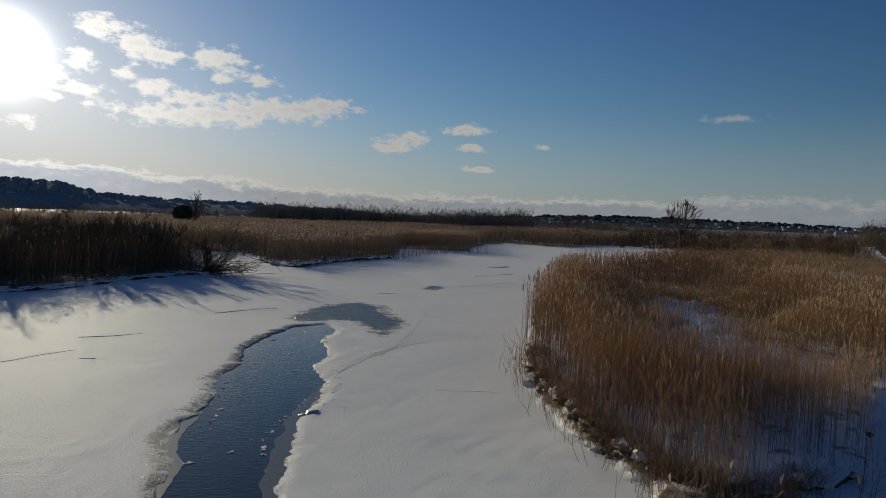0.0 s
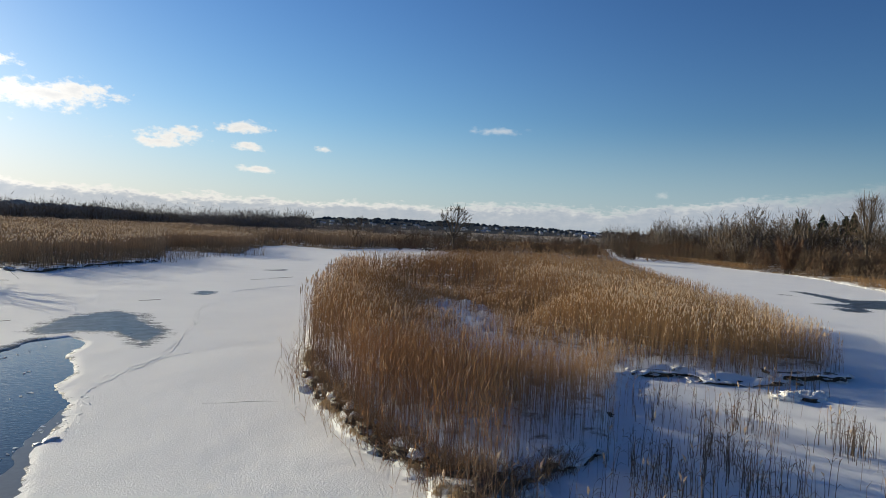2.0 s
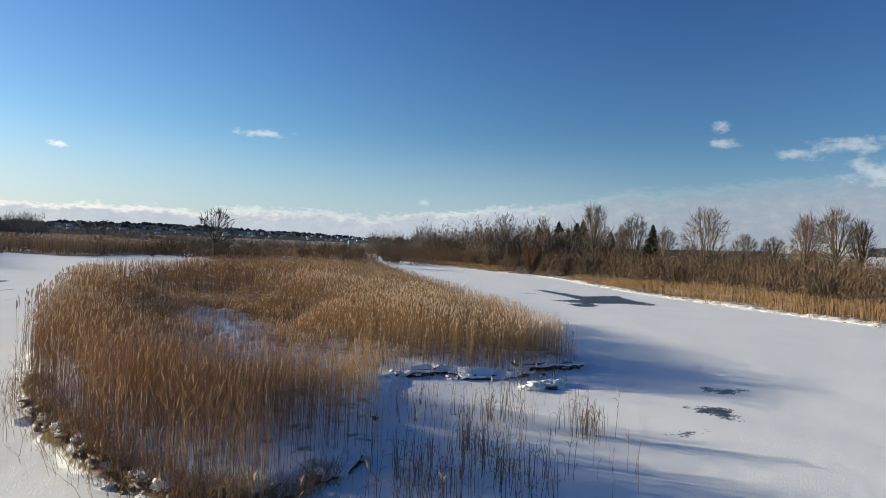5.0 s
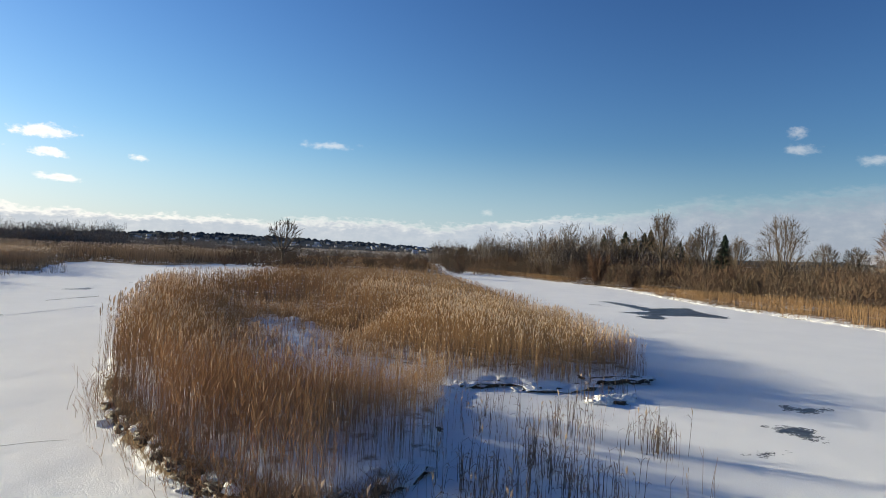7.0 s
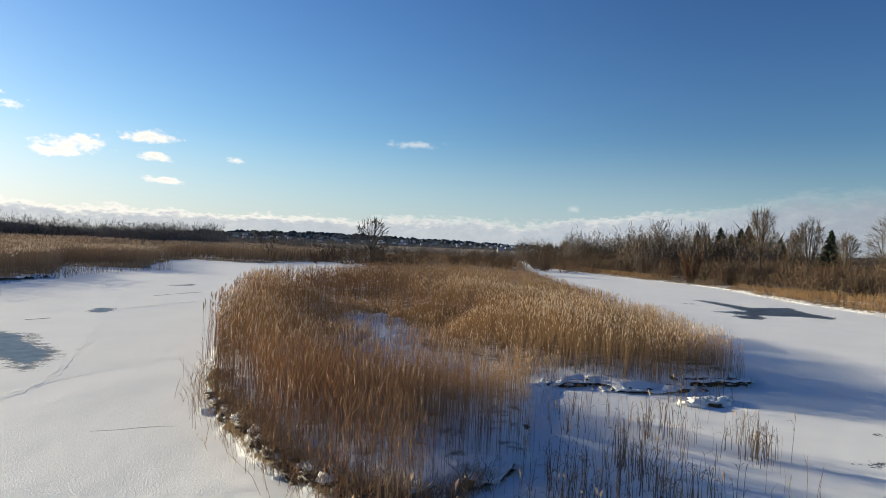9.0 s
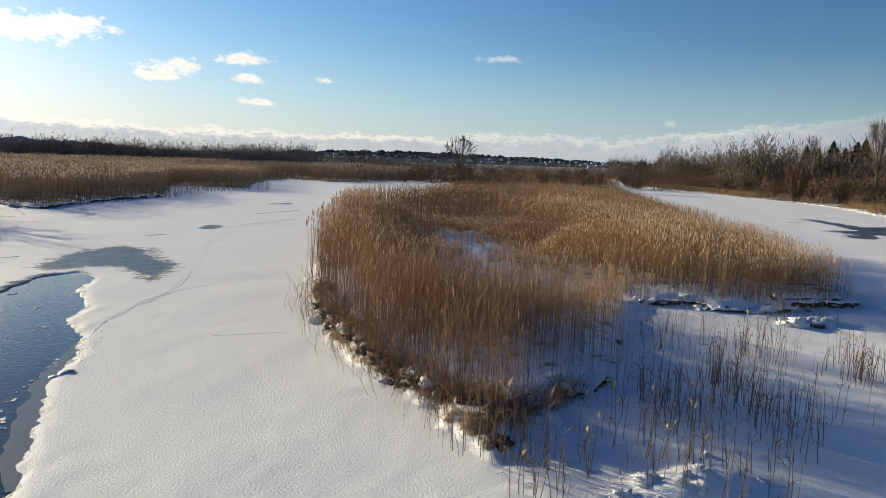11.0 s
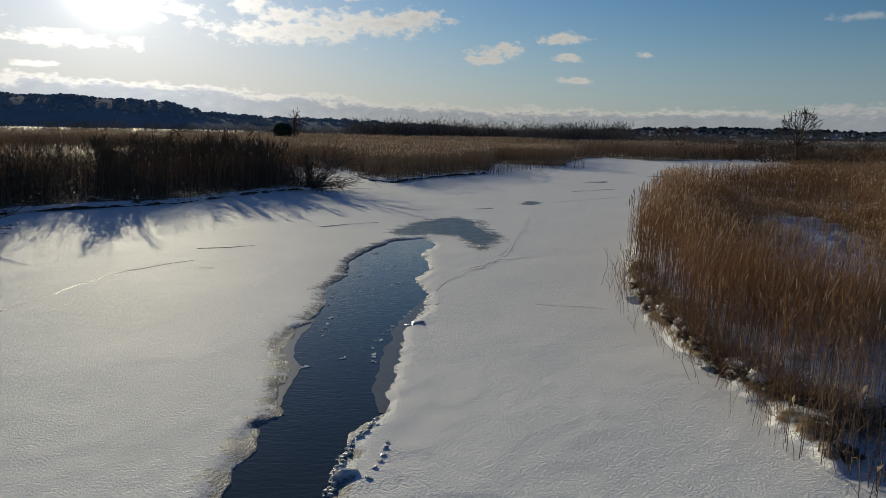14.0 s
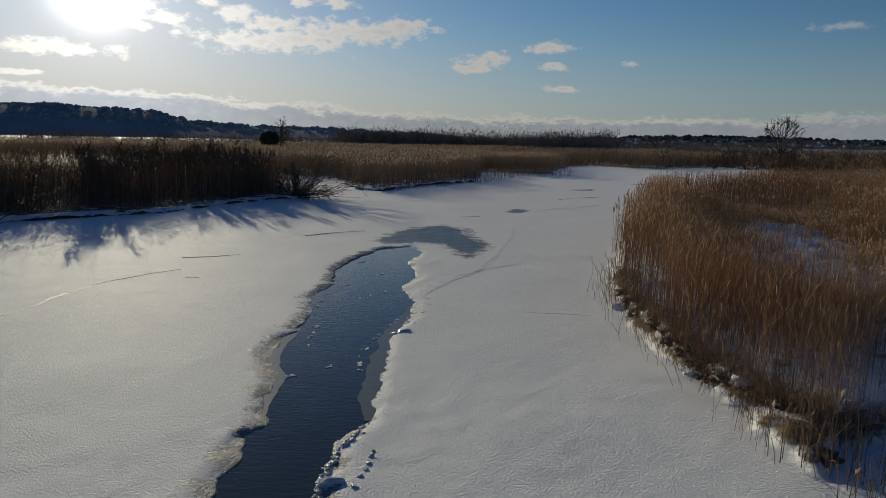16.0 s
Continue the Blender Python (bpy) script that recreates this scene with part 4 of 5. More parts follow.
def bank_bush(x, y, seed, reach, toward):
    g = np.random.default_rng(seed)
    S, T = [], []
    for _ in range(20):
        a = radians(toward) + g.normal(0, 0.75)
        long = reach * g.uniform(0.6, 1.1)
        pts, p, d = [], np.array([0.0, 0, 0]), np.array([math.sin(a), math.cos(a), g.uniform(0.1, 0.9)])
        for i in range(5):
            pts.append((p.copy(), 0.03 * (1 - i * 0.2) + 0.004))
            d = d / np.linalg.norm(d) + g.normal(0, 0.16, 3)
            p = p + d * long / 4
        S.append(pts)
        for _ in range(9):
            i = g.integers(1, 4)
            p0 = pts[i][0] + (pts[i + 1][0] - pts[i][0]) * g.random()
            d2 = (pts[i + 1][0] - pts[i][0]) / long * 4 + g.normal(0, 0.6, 3)
            q = p0 + d2 * long * 0.22
            T.append([(p0, 0.012), ((p0 + q) / 2 + g.normal(0, 0.04, 3), 0.009), (q, 0.005)])
    root = new("bare_bush", lines_mesh("branch", [S], BARK, 5, 0.012))
    part("crown", lines_mesh("crown", [T], BARK, 3, 0.01), root)
    root.matrix_world = pose(x, y, 0.1)
    return tagged(root, "dark bare bush leaning out over the river ice", "bush")


bank_bush(-8.7, 46.2, 31, 3.9, 80)
bank_bush(-9.3, 46.6, 34, 3.0, 60)
bank_bush(-18.8, 23.6, 32, 3.0, 85)
bank_bush(-19.4, 21.8, 33, 3.4, 90)


def conifer(seed, tall, at):
    g = np.random.default_rng(seed)
    girth = g.uniform(0.26, 0.4)
    root = new("conifer", lines_mesh("trunk", [[[(np.array([0, 0, 0.0]), 0.16), (np.array([0.02, 0, tall * 0.5]), 0.1), (np.array([0, 0, tall]), 0.02)]]], BARK, 6))
    T = []
    for _ in range(620):
        t = g.uniform(0.1, 1.0) ** 0.8
        a, out = g.uniform(0, 2 * np.pi), ((1 - t) ** 0.8 * tall * girth + 0.15) * g.uniform(0.45, 1.15)
        p = np.array([0, 0, t * tall])
        q = p + np.array([math.cos(a) * out, math.sin(a) * out, -0.25 * out + g.normal(0, 0.1)])
        T.append([(p, 0.06), ((p + q) / 2 + [0, 0, 0.06], 0.13), (q, 0.03)])
    part("crown", lines_mesh("crown", [T], NEEDLE, 3), root)
    root.matrix_world = pose(at[0], at[1], 0.3)
    return tagged(root, "dark green conifer among bare trees", "conifer", "conifers")


for i, (a, far, tall) in enumerate([(55.4, 168, 9.9), (57.1, 166, 10.8), (57.9, 170, 9.4), (58.6, 160, 10.4), (59.1, 158, 10.9), (61.4, 150, 8.2), (64.7, 140, 9.6), (56.2, 172, 9.4)]):
    conifer(200 + i, tall, spot(a, far))


# ---- distance ----
g = np.random.default_rng(301)
stools = [(*spot(g.uniform(a0, a1), far * g.uniform(0.95, 1.12)), g.uniform(0.6, 1.05) * tall / 8) for a0, a1, far, tall, count in
          [(-7, 3, 205, 7.4, 170), (2, 9, 215, 6.2, 120), (7.5, 16, 180, 7.0, 180), (15, 23, 230, 5.0, 100)] for _ in range(count)]
thicket("far_woods", "dark belt of bare woods beyond the reed bed", stools, 8.0, [WOODS], 301, 0.07, 4, 190, 0.5)
stools = [(*spot(g.uniform(a0, a1), far * g.uniform(0.92, 1.15)), g.uniform(0.5, 1.05) * tall / 8) for a0, a1, far, tall, count in
          [(-30, -6, 430, 8.5, 150), (-14, 26, 520, 8.0, 200), (20, 50, 330, 5.5, 220)] for _ in range(count)]
thicket("far_woods", "bare thickets far across the marsh", stools, 8.0, [WOODS], 304, 0.16, 3, 90, 0.7)
g = np.random.default_rng(302)
stools = [(*spot(g.uniform(45, 61), g.uniform(178, 215)), g.uniform(0.75, 1.1)) for _ in range(200)] + [(*spot(g.uniform(50, 61.5), g.uniform(140, 160)), g.uniform(0.7, 1.08)) for _ in range(120)] + [(*spot(g.uniform(41, 50), g.uniform(230, 290)), g.uniform(0.5, 0.9)) for _ in range(120)]
stools += [(*spot(g.uniform(60, 92), g.uniform(140, 180)), g.uniform(0.45, 0.72)) for _ in range(230)]
thicket("far_woods", "bare woods rising behind the riverside scrub", stools, 10.0, [TWIG, BARK, WOODS], 306, 0.06, 4, 190, 0.42)
stools = [(*spot(g.uniform(-42, -6), g.uniform(230, 420)), g.uniform(0.45, 0.8)) for _ in range(200)]
thicket("far_woods", "dark hedges across the fields below the hill", stools, 7.6, [WOODS, TWIG], 307, 0.11, 3, 90, 0.7)
stools = [(*spot(g.uniform(-7, 16), g.uniform(185, 230)), g.uniform(0.7, 1.1)) for _ in range(300)]
thicket("far_woods", "bare crowns of the wood beyond the reed bed", stools, 7.8, [WOODS, TWIG], 308, 0.06, 4, 170, 0.5)


def ridge(name, label, line, far, depth, mat):
    """A long far hill: azimuth and elevation of its skyline."""
    a = np.linspace(line[0][0], line[-1][0], 160)
    e = np.interp(a, [p[0] for p in line], [p[1] for p in line])
    g = np.random.default_rng(len(line))
    top = 4.2 + far * np.tan(np.radians(e))
    V = []
    for t, h in ((-1.0, -2.0), (-0.5, 0.45), (0.0, 1.0), (1.0, -1.0)):
        d = far + depth * t
        bumps = 1 + 0.06 * (value_noise(a * 40, a * 0 + t * 9, 30) - 0.5)
        z = np.where(h < 0, -2.0, top * h * bumps)
        V.append(np.stack([np.sin(np.radians(a)) * d, np.cos(np.radians(a)) * d, z], -1))
    V = np.concatenate(V)
    i, j = np.arange(159)[None], (np.arange(3) * 160)[:, None]
    F = np.concatenate([np.stack([i + j, i + j + 1, i + j + 161], -1).reshape(-1, 3), np.stack([i + j, i + j + 161, i + j + 160], -1).reshape(-1, 3)])
    tagged(new(name, mesh_of(name, V, F, [mat], smooth=True)), label, "hill", kind="structure")


LEFT_HILL = [(-75, 1.0), (-60, 1.8), (-45, 2.2), (-34, 2.1), (-25, 2.0), (-21.5, 1.85), (-18.5, 1.1), (-15.3, 0.88), (-8.5, 0.78), (-3, 0.6), (3, 0.4), (9, 0.3)]
RIGHT_HILL = [(8, 0.1), (14, 0.4), (20, 0.65), (28, 0.65), (34, 0.5), (40, 0.3), (50, 0.25), (60, 0.3), (75, 0.6), (82, 1.2), (90, 1.6), (100, 0.4)]
ridge("backdrop_hill", "dark wooded hill beyond the marsh", LEFT_HILL, 1500, 300, HAZED)
ridge("backdrop_hill", "low blue-grey hill with scattered houses", RIGHT_HILL, 2600, 500, HILL)


def crest_trees(name, label, line, far, depth, a0, a1, count, big, mat, seed):
    """Small rounded crowns over the face and along the skyline of a far hill."""
    g = np.random.default_rng(seed)
    a = g.uniform(a0, a1, count)
    top = 4.2 + far * np.tan(np.radians(np.interp(a, [p[0] for p in line], [p[1] for p in line])))
    down = np.where(g.random(count) < 0.45, 0.0, g.random(count))
    d = far - depth * 0.5 * down
    z = top * (1 - 0.55 * down) - 0.35 * big
    h = big * g.uniform(0.5, 1.0, count) * (0.55 + 0.9 * value_noise(a * 40, d, 25))
    x, y = d * np.sin(np.radians(a)), d * np.cos(np.radians(a))
    levels = np.array([0.0, 0.45, 0.8, 1.0])
    P = np.stack([np.repeat(x[:, None], 4, 1), np.repeat(y[:, None], 4, 1), z[:, None] + h[:, None] * levels], -1) + g.normal(0, 0.06, (count, 4, 3)) * h[:, None, None]
    R = (h * g.uniform(0.45, 0.9, count))[:, None] * np.array([0.8, 1.0, 0.7, 0.12])
    V, F = tubes(P, R, 6)
    tagged(new(name, mesh_of(name, V, F, [mat])), label, "woods", kind="stuff")


crest_trees("far_woods", "wooded crest of the far hill", LEFT_HILL, 1500, 300, -60, 2, 2400, 7, HAZED, 305)
crest_trees("far_woods", "dark woods and gardens over the low hill", RIGHT_HILL, 2600, 500, 12, 60, 1300, 11, HILL, 309)


def house(at, wide, deep, tall, turn, z):
    root = new("house")
    bm = bmesh.new()
    bmesh.ops.create_cube(bm, size=1)
    for v in bm.verts:
        v.co = Vector((v.co.x * wide, v.co.y * deep, (v.co.z + 0.5) * tall))
    me = bpy.data.meshes.new("wall")
    bm.to_mesh(me)
    bm.free()
    me.materials.append(WALL)
    part("wall", me, root)
    w2, d2, r = wide / 2 + 0.4, deep / 2 + 0.4, tall + deep * 0.42
    V = [(-w2, -d2, tall - 0.1), (w2, -d2, tall - 0.1), (w2, d2, tall - 0.1), (-w2, d2, tall - 0.1), (-w2, 0, r), (w2, 0, r)]
    F = [(0, 1, 5), (0, 5, 4), (2, 3, 4), (2, 4, 5), (0, 4, 3), (1, 2, 5), (0, 3, 2), (0, 2, 1)]
    part("roof", mesh_of("roof", V, F, [ROOF]), root)
    root.matrix_world = pose(at[0], at[1], z, 0, 0, turn)
    return tagged(root, "small far house with a snow-covered roof", "house", "hillside houses")


g = np.random.default_rng(77)
for i in range(70):
    a = g.uniform(17, 47)
    far = g.uniform(2050, 2350)
    house(spot(a, far), g.uniform(7, 15), g.uniform(6, 9), g.uniform(2.5, 4.0), g.uniform(-40, 40), (far - 2050) / 300 * 15 + g.uniform(0, 3))


def round_bush(at, wide, tall, base):
    """A dense dark evergreen crown on a short trunk."""
    g = np.random.default_rng(400)
    root = new("evergreen_bush", lines_mesh("trunk", [[[(np.array([0, 0, 0.0]), 0.2), (np.array([0, 0, base]), 0.16), (np.array([0, 0, base + tall]), 0.05)]]], BARK, 6))
    T = []
    for _ in range(900):
        d = g.normal(0, 1, 3)
        d /= np.linalg.norm(d)
        p = np.array([d[0] * wide, d[1] * wide, base + tall * 0.5 + d[2] * tall * 0.5]) * np.array([1, 1, 1])
        q = p + d * 0.25 + g.normal(0, 0.15, 3)
        T.append([(p * np.array([0.8, 0.8, 1]), 0.12), (p, 0.16), (q, 0.03)])
    part("crown", lines_mesh("crown", [T], NEEDLE, 3), root)
    root.matrix_world = pose(at[0], at[1], 0.2)
    tagged(root, "dense dark round evergreen bush on the marsh edge", "bush")


round_bush(spot(-12.7, 120), 1.3, 2.1, 2.6)


def barn(at, wide, deep, tall, turn, z, label):
    ob = house(at, wide, deep, tall, turn, z)
    return tagged(ob, label, "barn" if wide > 12 else "house")


barn(spot(78.2, 185), 9.5, 7.0, 2.4, -78, 3.2, "low farm building with a snow-covered roof")
barn(spot(80.7, 120), 4.0, 4.0, 1.6, -80, 1.8, "small shed with a snow-covered roof")
barn(spot(74.6, 200), 8.0, 6.0, 2.4, -75, 3.4, "low farm building with a snow-covered roof")
barn(spot(39.5, 420), 3.4, 4.5, 2.6, -30, 0.3, "white gabled cottage far across the marsh")


def mast(at, tall):
    root = new("radio_mast", lines_mesh("pole", [[[(np.array([0, 0, 0.0]), 0.5), (np.array([0, 0, tall * 0.5]), 0.4), (np.array([0, 0, tall]), 0.2)]]], WALL, 6))
    root.matrix_world = pose(at[0], at[1], 0)
    tagged(root, "thin pale mast on the far hill", "mast")


mast(spot(39.1, 2200), 33)


# ---- the near ice and the island's edge ----
def lump_mesh(name, seed, rough, flat, mat, cuts=3):
    """An uneven rounded clod about 1 m across."""
    g = np.random.default_rng(seed)
    shift = Vector(g.uniform(0, 50, 3))
    bm = bmesh.new()
    bmesh.ops.create_icosphere(bm, subdivisions=cuts, radius=0.5)
    for v in bm.verts:
        d = v.co.normalized()
        v.co += d * (noise.noise(d * 1.6 + shift) * 0.5 + noise.noise(d * 4 + shift) * 0.3) * rough
        v.co.z *= flat
    me = bpy.data.meshes.new(name)
    bm.to_mesh(me)
    bm.free()
    for p in me.polygons:
        p.use_smooth = True
    me.materials.append(mat)
    return me


def over(x, y):
    z, _, _ = ground_height(np.array([x]), np.array([y]))
    return float(z[0])


def snow_clods():
    g = np.random.default_rng(61)
    meshes = [lump_mesh("snow_clod", 500 + i, 0.75, 0.62, SNOW) for i in range(7)]
    edge = [(5.3, 16.4), (5.2, 15.2), (5.0, 13.6), (4.9, 12.4), (5.0, 11.4), (5.2, 10.7), (5.5, 9.9), (5.6, 9.3), (6.2, 9.0)]
    spots = []
    for (ax, ay), (bx, by) in zip(edge, edge[1:]):
        for _ in range(10):
            t = g.random()
            spots.append((ax + (bx - ax) * t + g.normal(0.1, 0.2), ay + (by - ay) * t + g.normal(0, 0.15), 0.1 + 0.24 * g.random() ** 2))
    for _ in range(14):
        spots.append((g.uniform(16.6, 18.2), g.uniform(11.4, 12.0), g.uniform(0.2, 0.5)))
    for _ in range(14):
        spots.append((6.7 + g.normal(0, 0.9), 6.2 + g.normal(0, 0.4), g.uniform(0.1, 0.26)))
    for n, (x, y, size) in enumerate(spots):
        ob = new("snow_clod", meshes[n % 7])
        ob.matrix_world = pose(x, y, over(x, y) + size * 0.1, g.uniform(-15, 15), g.uniform(-15, 15), g.uniform(0, 360)) @ Matrix.Diagonal((size * g.uniform(0.8, 1.4), size, size * g.uniform(0.7, 1.1), 1))
        tagged(ob, "rounded clod of crusted snow at the reeds' edge", "snow", "snow clods")


snow_clods()


def peat_hollows():
    """Dark undercut hollows in the bank between the snow clods."""
    g = np.random.default_rng(62)
    meshes = [lump_mesh("peat_clod", 520 + i, 1.0, 0.55, MUD) for i in range(4)]
    for n, (x, y, size) in enumerate([(5.2, 15.6, 0.55), (5.4, 15.9, 0.4), (4.95, 12.3, 0.4), (5.0, 11.3, 0.4), (5.1, 11.1, 0.35), (5.5, 9.7, 0.36), (5.7, 9.55, 0.34), (5.25, 10.4, 0.25), (5.3, 8.7, 0.3), (5.2, 8.3, 0.34), (17.3, 11.35, 0.25), (5.6, 9.0, 0.3), (10.8, 12.0, 0.2), (5.0, 13.4, 0.25), (5.15, 14.6, 0.34), (5.0, 14.1, 0.28), (4.85, 12.9, 0.3), (4.95, 11.7, 0.34), (5.05, 10.8, 0.3), (5.3, 10.1, 0.3), (5.45, 9.4, 0.3), (5.9, 9.2, 0.28), (5.25, 16.6, 0.4), (5.5, 18.0, 0.4)]):
        ob = new("peat_clod", meshes[n % 4])
        ob.matrix_world = pose(x, y, over(x, y) + size * 0.1, 0, 0, g.uniform(0, 360)) @ Matrix.Diagonal((size * 1.3, size, size * 0.8, 1))
        tagged(ob, "dark wet peat showing in the undercut bank", "peat", "peat clods")


peat_hollows()


def bank_ledge(line, tall, label, seed):
    """A frozen shelf: a dark peat face under an overhanging snow cap."""
    g = np.random.default_rng(seed)
    pts = []
    for (ax, ay), (bx, by) in zip(line, line[1:]):
        k = max(2, int(math.hypot(bx - ax, by - ay) / 0.07))
        pts += [(ax + (bx - ax) * i / k, ay + (by - ay) * i / k) for i in range(k)]
    pts = np.array(pts + [line[-1]])
    n = len(pts)
    along = np.gradient(pts, axis=0)
    back = np.stack([-along[:, 1], along[:, 0]], -1)
    back /= np.linalg.norm(back, axis=1, keepdims=True)
    u = np.arange(n) * 0.07
    taper = np.minimum(1, np.minimum(np.arange(n), np.arange(n)[::-1]) / 3 + 0.2)
    top = tall * taper * np.clip(0.1 + 1.2 * value_noise(u, u * 0 + seed * 5.7, 0.75) + 0.5 * (value_noise(u, u * 0 + seed, 0.22) - 0.5), 0.12, 1.3)

    def strip(rings, name, mat):
        V = np.concatenate(rings)
        i, j = np.arange(n - 1)[None], (np.arange(len(rings) - 1) * n)[:, None]
        F = np.concatenate([np.stack([i + j, i + j + 1, i + j + n + 1], -1).reshape(-1, 3), np.stack([i + j, i + j + n + 1, i + j + n], -1).reshape(-1, 3)])
        return mesh_of(name, V, F, [mat], smooth=mat is SNOW)

    def ring(inward, z, wob):
        off = inward + (value_noise(u, u * 0 + wob * 7.3 + seed, 0.9) - 0.5) * 0.25 + (value_noise(u, u * 0 + wob * 3.1 + seed, 0.3) - 0.5) * 0.16 + (value_noise(u, u * 0 + wob * 5.9 + seed, 0.1) - 0.5) * 0.12
        p = pts + back * np.asarray(off)[:, None]
        return np.stack([p[:, 0], p[:, 1], z], -1)

    flat = np.zeros(n)
    root = new("bank_ledge", strip([ring(flat, flat - 0.08, 1), ring(flat + 0.08, top * 0.45, 2), ring(flat, top * 0.85, 3), ring(flat + 0.5, top * 0.9, 4)], "peat_face", MUD))
    cap = 0.006 + 0.04 * value_noise(u, u * 0 + 7 + seed, 0.4) ** 2
    part("snow_cap", strip([ring(flat + 0.1, top * 0.86, 3), ring(flat - 0.04, top * 0.88, 5), ring(flat - 0.05, top * 0.9 + cap * 0.7, 5), ring(flat + 0.06, top * 0.9 + cap, 6), ring(flat + 0.3, top * 0.85 + cap * 0.8, 9), ring(flat + 0.55, top * 0.8, 4), ring(flat + 0.9, flat - 0.05, 8)], "snow_cap", SNOW), root)
    tagged(root, label, "bank", "frozen ledges")
    if seed > 5:
        return
    # broken lumps of snow crust and peat lodged along the lip
    bits = [lump_mesh("crust_lump", 700 + seed * 10 + i, 1.1, 0.55, (SNOW, SNOW, MUD)[i], 2) for i in range(3)]
    for _ in range(int(n * 0.07 * 7)):
        i = int(g.integers(0, n))
        x, y = pts[i] + back[i] * g.normal(0.12, 0.2)
        size = g.uniform(0.06, 0.2)
        ob = new("crust_lump", bits[int(g.integers(0, 3))])
        ob.matrix_world = pose(x, y, max(over(x, y), 0.5 * top[i] * (g.random() < 0.6)) + size * 0.1, g.uniform(-20, 20), g.uniform(-20, 20), g.uniform(0, 360)) @ Matrix.Diagonal((size * 1.5, size, size * 0.8, 1))
        tagged(ob, "broken lump of crusted snow and peat on the frozen ledge", "snow", "ledge lumps")


bank_ledge([(6.3, 9.2), (6.7, 9.1), (6.8, 9.35)], 0.3, "undercut snowy ledge over dark peat at the island's tip", 1)
bank_ledge([(7.3, 9.7), (7.6, 9.5), (8.2, 9.6), (9.0, 10.0)], 0.22, "dark peat ledge under snow beside the frozen bay", 2)
bank_ledge([(14.6, 15.2), (15.5, 14.9), (16.2, 14.7), (16.3, 14.2), (16.1, 13.9)], 0.13, "broken snowy ice shelf at the back of the bay", 3)
bank_ledge([(16.0, 13.9), (16.5, 13.4), (17.0, 13.1), (17.5, 13.1), (18.2, 12.9), (18.9, 13.2)], 0.14, "broken snowy ice shelf with a dark gap beneath", 4)
bank_ledge([(18.7, 13.3), (19.2, 13.3), (19.7, 13.0), (20.2, 12.9), (20.6, 12.6), (21.1, 12.6), (21.6, 12.8)], 0.18, "dark undercut ledge below the reeds' corner", 5)


bank_ledge([(-20.1, 30.3), (-19.3, 31.8), (-17.5, 33.4), (-14.1, 36.5), (-12.2, 41.3), (-10.3, 45.1), (-8.0, 45.6)], 0.18, "low undercut snowy edge of the shaded bank", 6)
bank_ledge([(-7.0, 60.5), (-5.5, 55.7), (-3.3, 54.4), (0.0, 62.2), (5.2, 68.5)], 0.24, "snowy undercut edge of the pale reed bed", 7)
bank_ledge([(x - 0.2, y + 0.1) for x, y in RIGHT_BANK[9::-1]], 0.08, "thin snowy ledge along the golden fringe", 8)


def reed_clumps():
    g = np.random.default_rng(63)
    stems = []
    for k in range(8):
        H = np.array([g.uniform(0.85, 1.35)])
        stems.append(stem_mesh(np.random.default_rng(640 + k), float(H[0]), k == 0))
    places = [(13.7, 8.0, 26, 0.22), (13.9, 8.7, 10, 0.3), (12.9, 10.3, 12, 0.15), (13.2, 9.9, 16, 0.25), (10.1, 7.6, 18, 0.35), (10.7, 9.1, 14, 0.2), (10.7, 8.6, 9, 0.2), (10.2, 7.9, 14, 0.35),
              (8.9, 8.9, 18, 0.3), (8.7, 8.3, 14, 0.3), (10.8, 7.1, 7, 0.25), (12.7, 11.2, 4, 0.1), (11.7, 11.3, 9, 0.25), (12.7, 12.6, 8, 0.3), (4.95, 6.8, 9, 0.2), (6.0, 7.1, 8, 0.3), (8.1, 7.7, 14, 0.35),
              (11.0, 9.1, 8, 0.15), (9.2, 7.7, 12, 0.4), (7.1, 7.6, 9, 0.35), (8.9, 6.6, 14, 0.45), (6.6, 6.0, 12, 0.5), (7.6, 6.3, 14, 0.45), (16.9, 12.1, 10, 0.3), (18.0, 11.9, 12, 0.3), (5.4, 7.6, 14, 0.3), (5.0, 8.2, 16, 0.25)]
    for x, y, count, spread in places:
        root = new("reed_clump")
        root.matrix_world = pose(x, y, over(x, y) - 0.03)
        for _ in range(int(count * 1.35)):
            ob = part("reed_stem", stems[g.integers(0, 8)], root)
            size = g.uniform(0.42, 0.9)
            ob.matrix_local = pose(g.normal(0, spread), g.normal(0, spread), 0, g.normal(0, 3), g.normal(0, 3), g.uniform(0, 360)) @ Matrix.Diagonal((1, 1, size, 1))
        tagged(root, "sparse clump of dry broken reed stems in the snow", "reeds", "reed clumps")


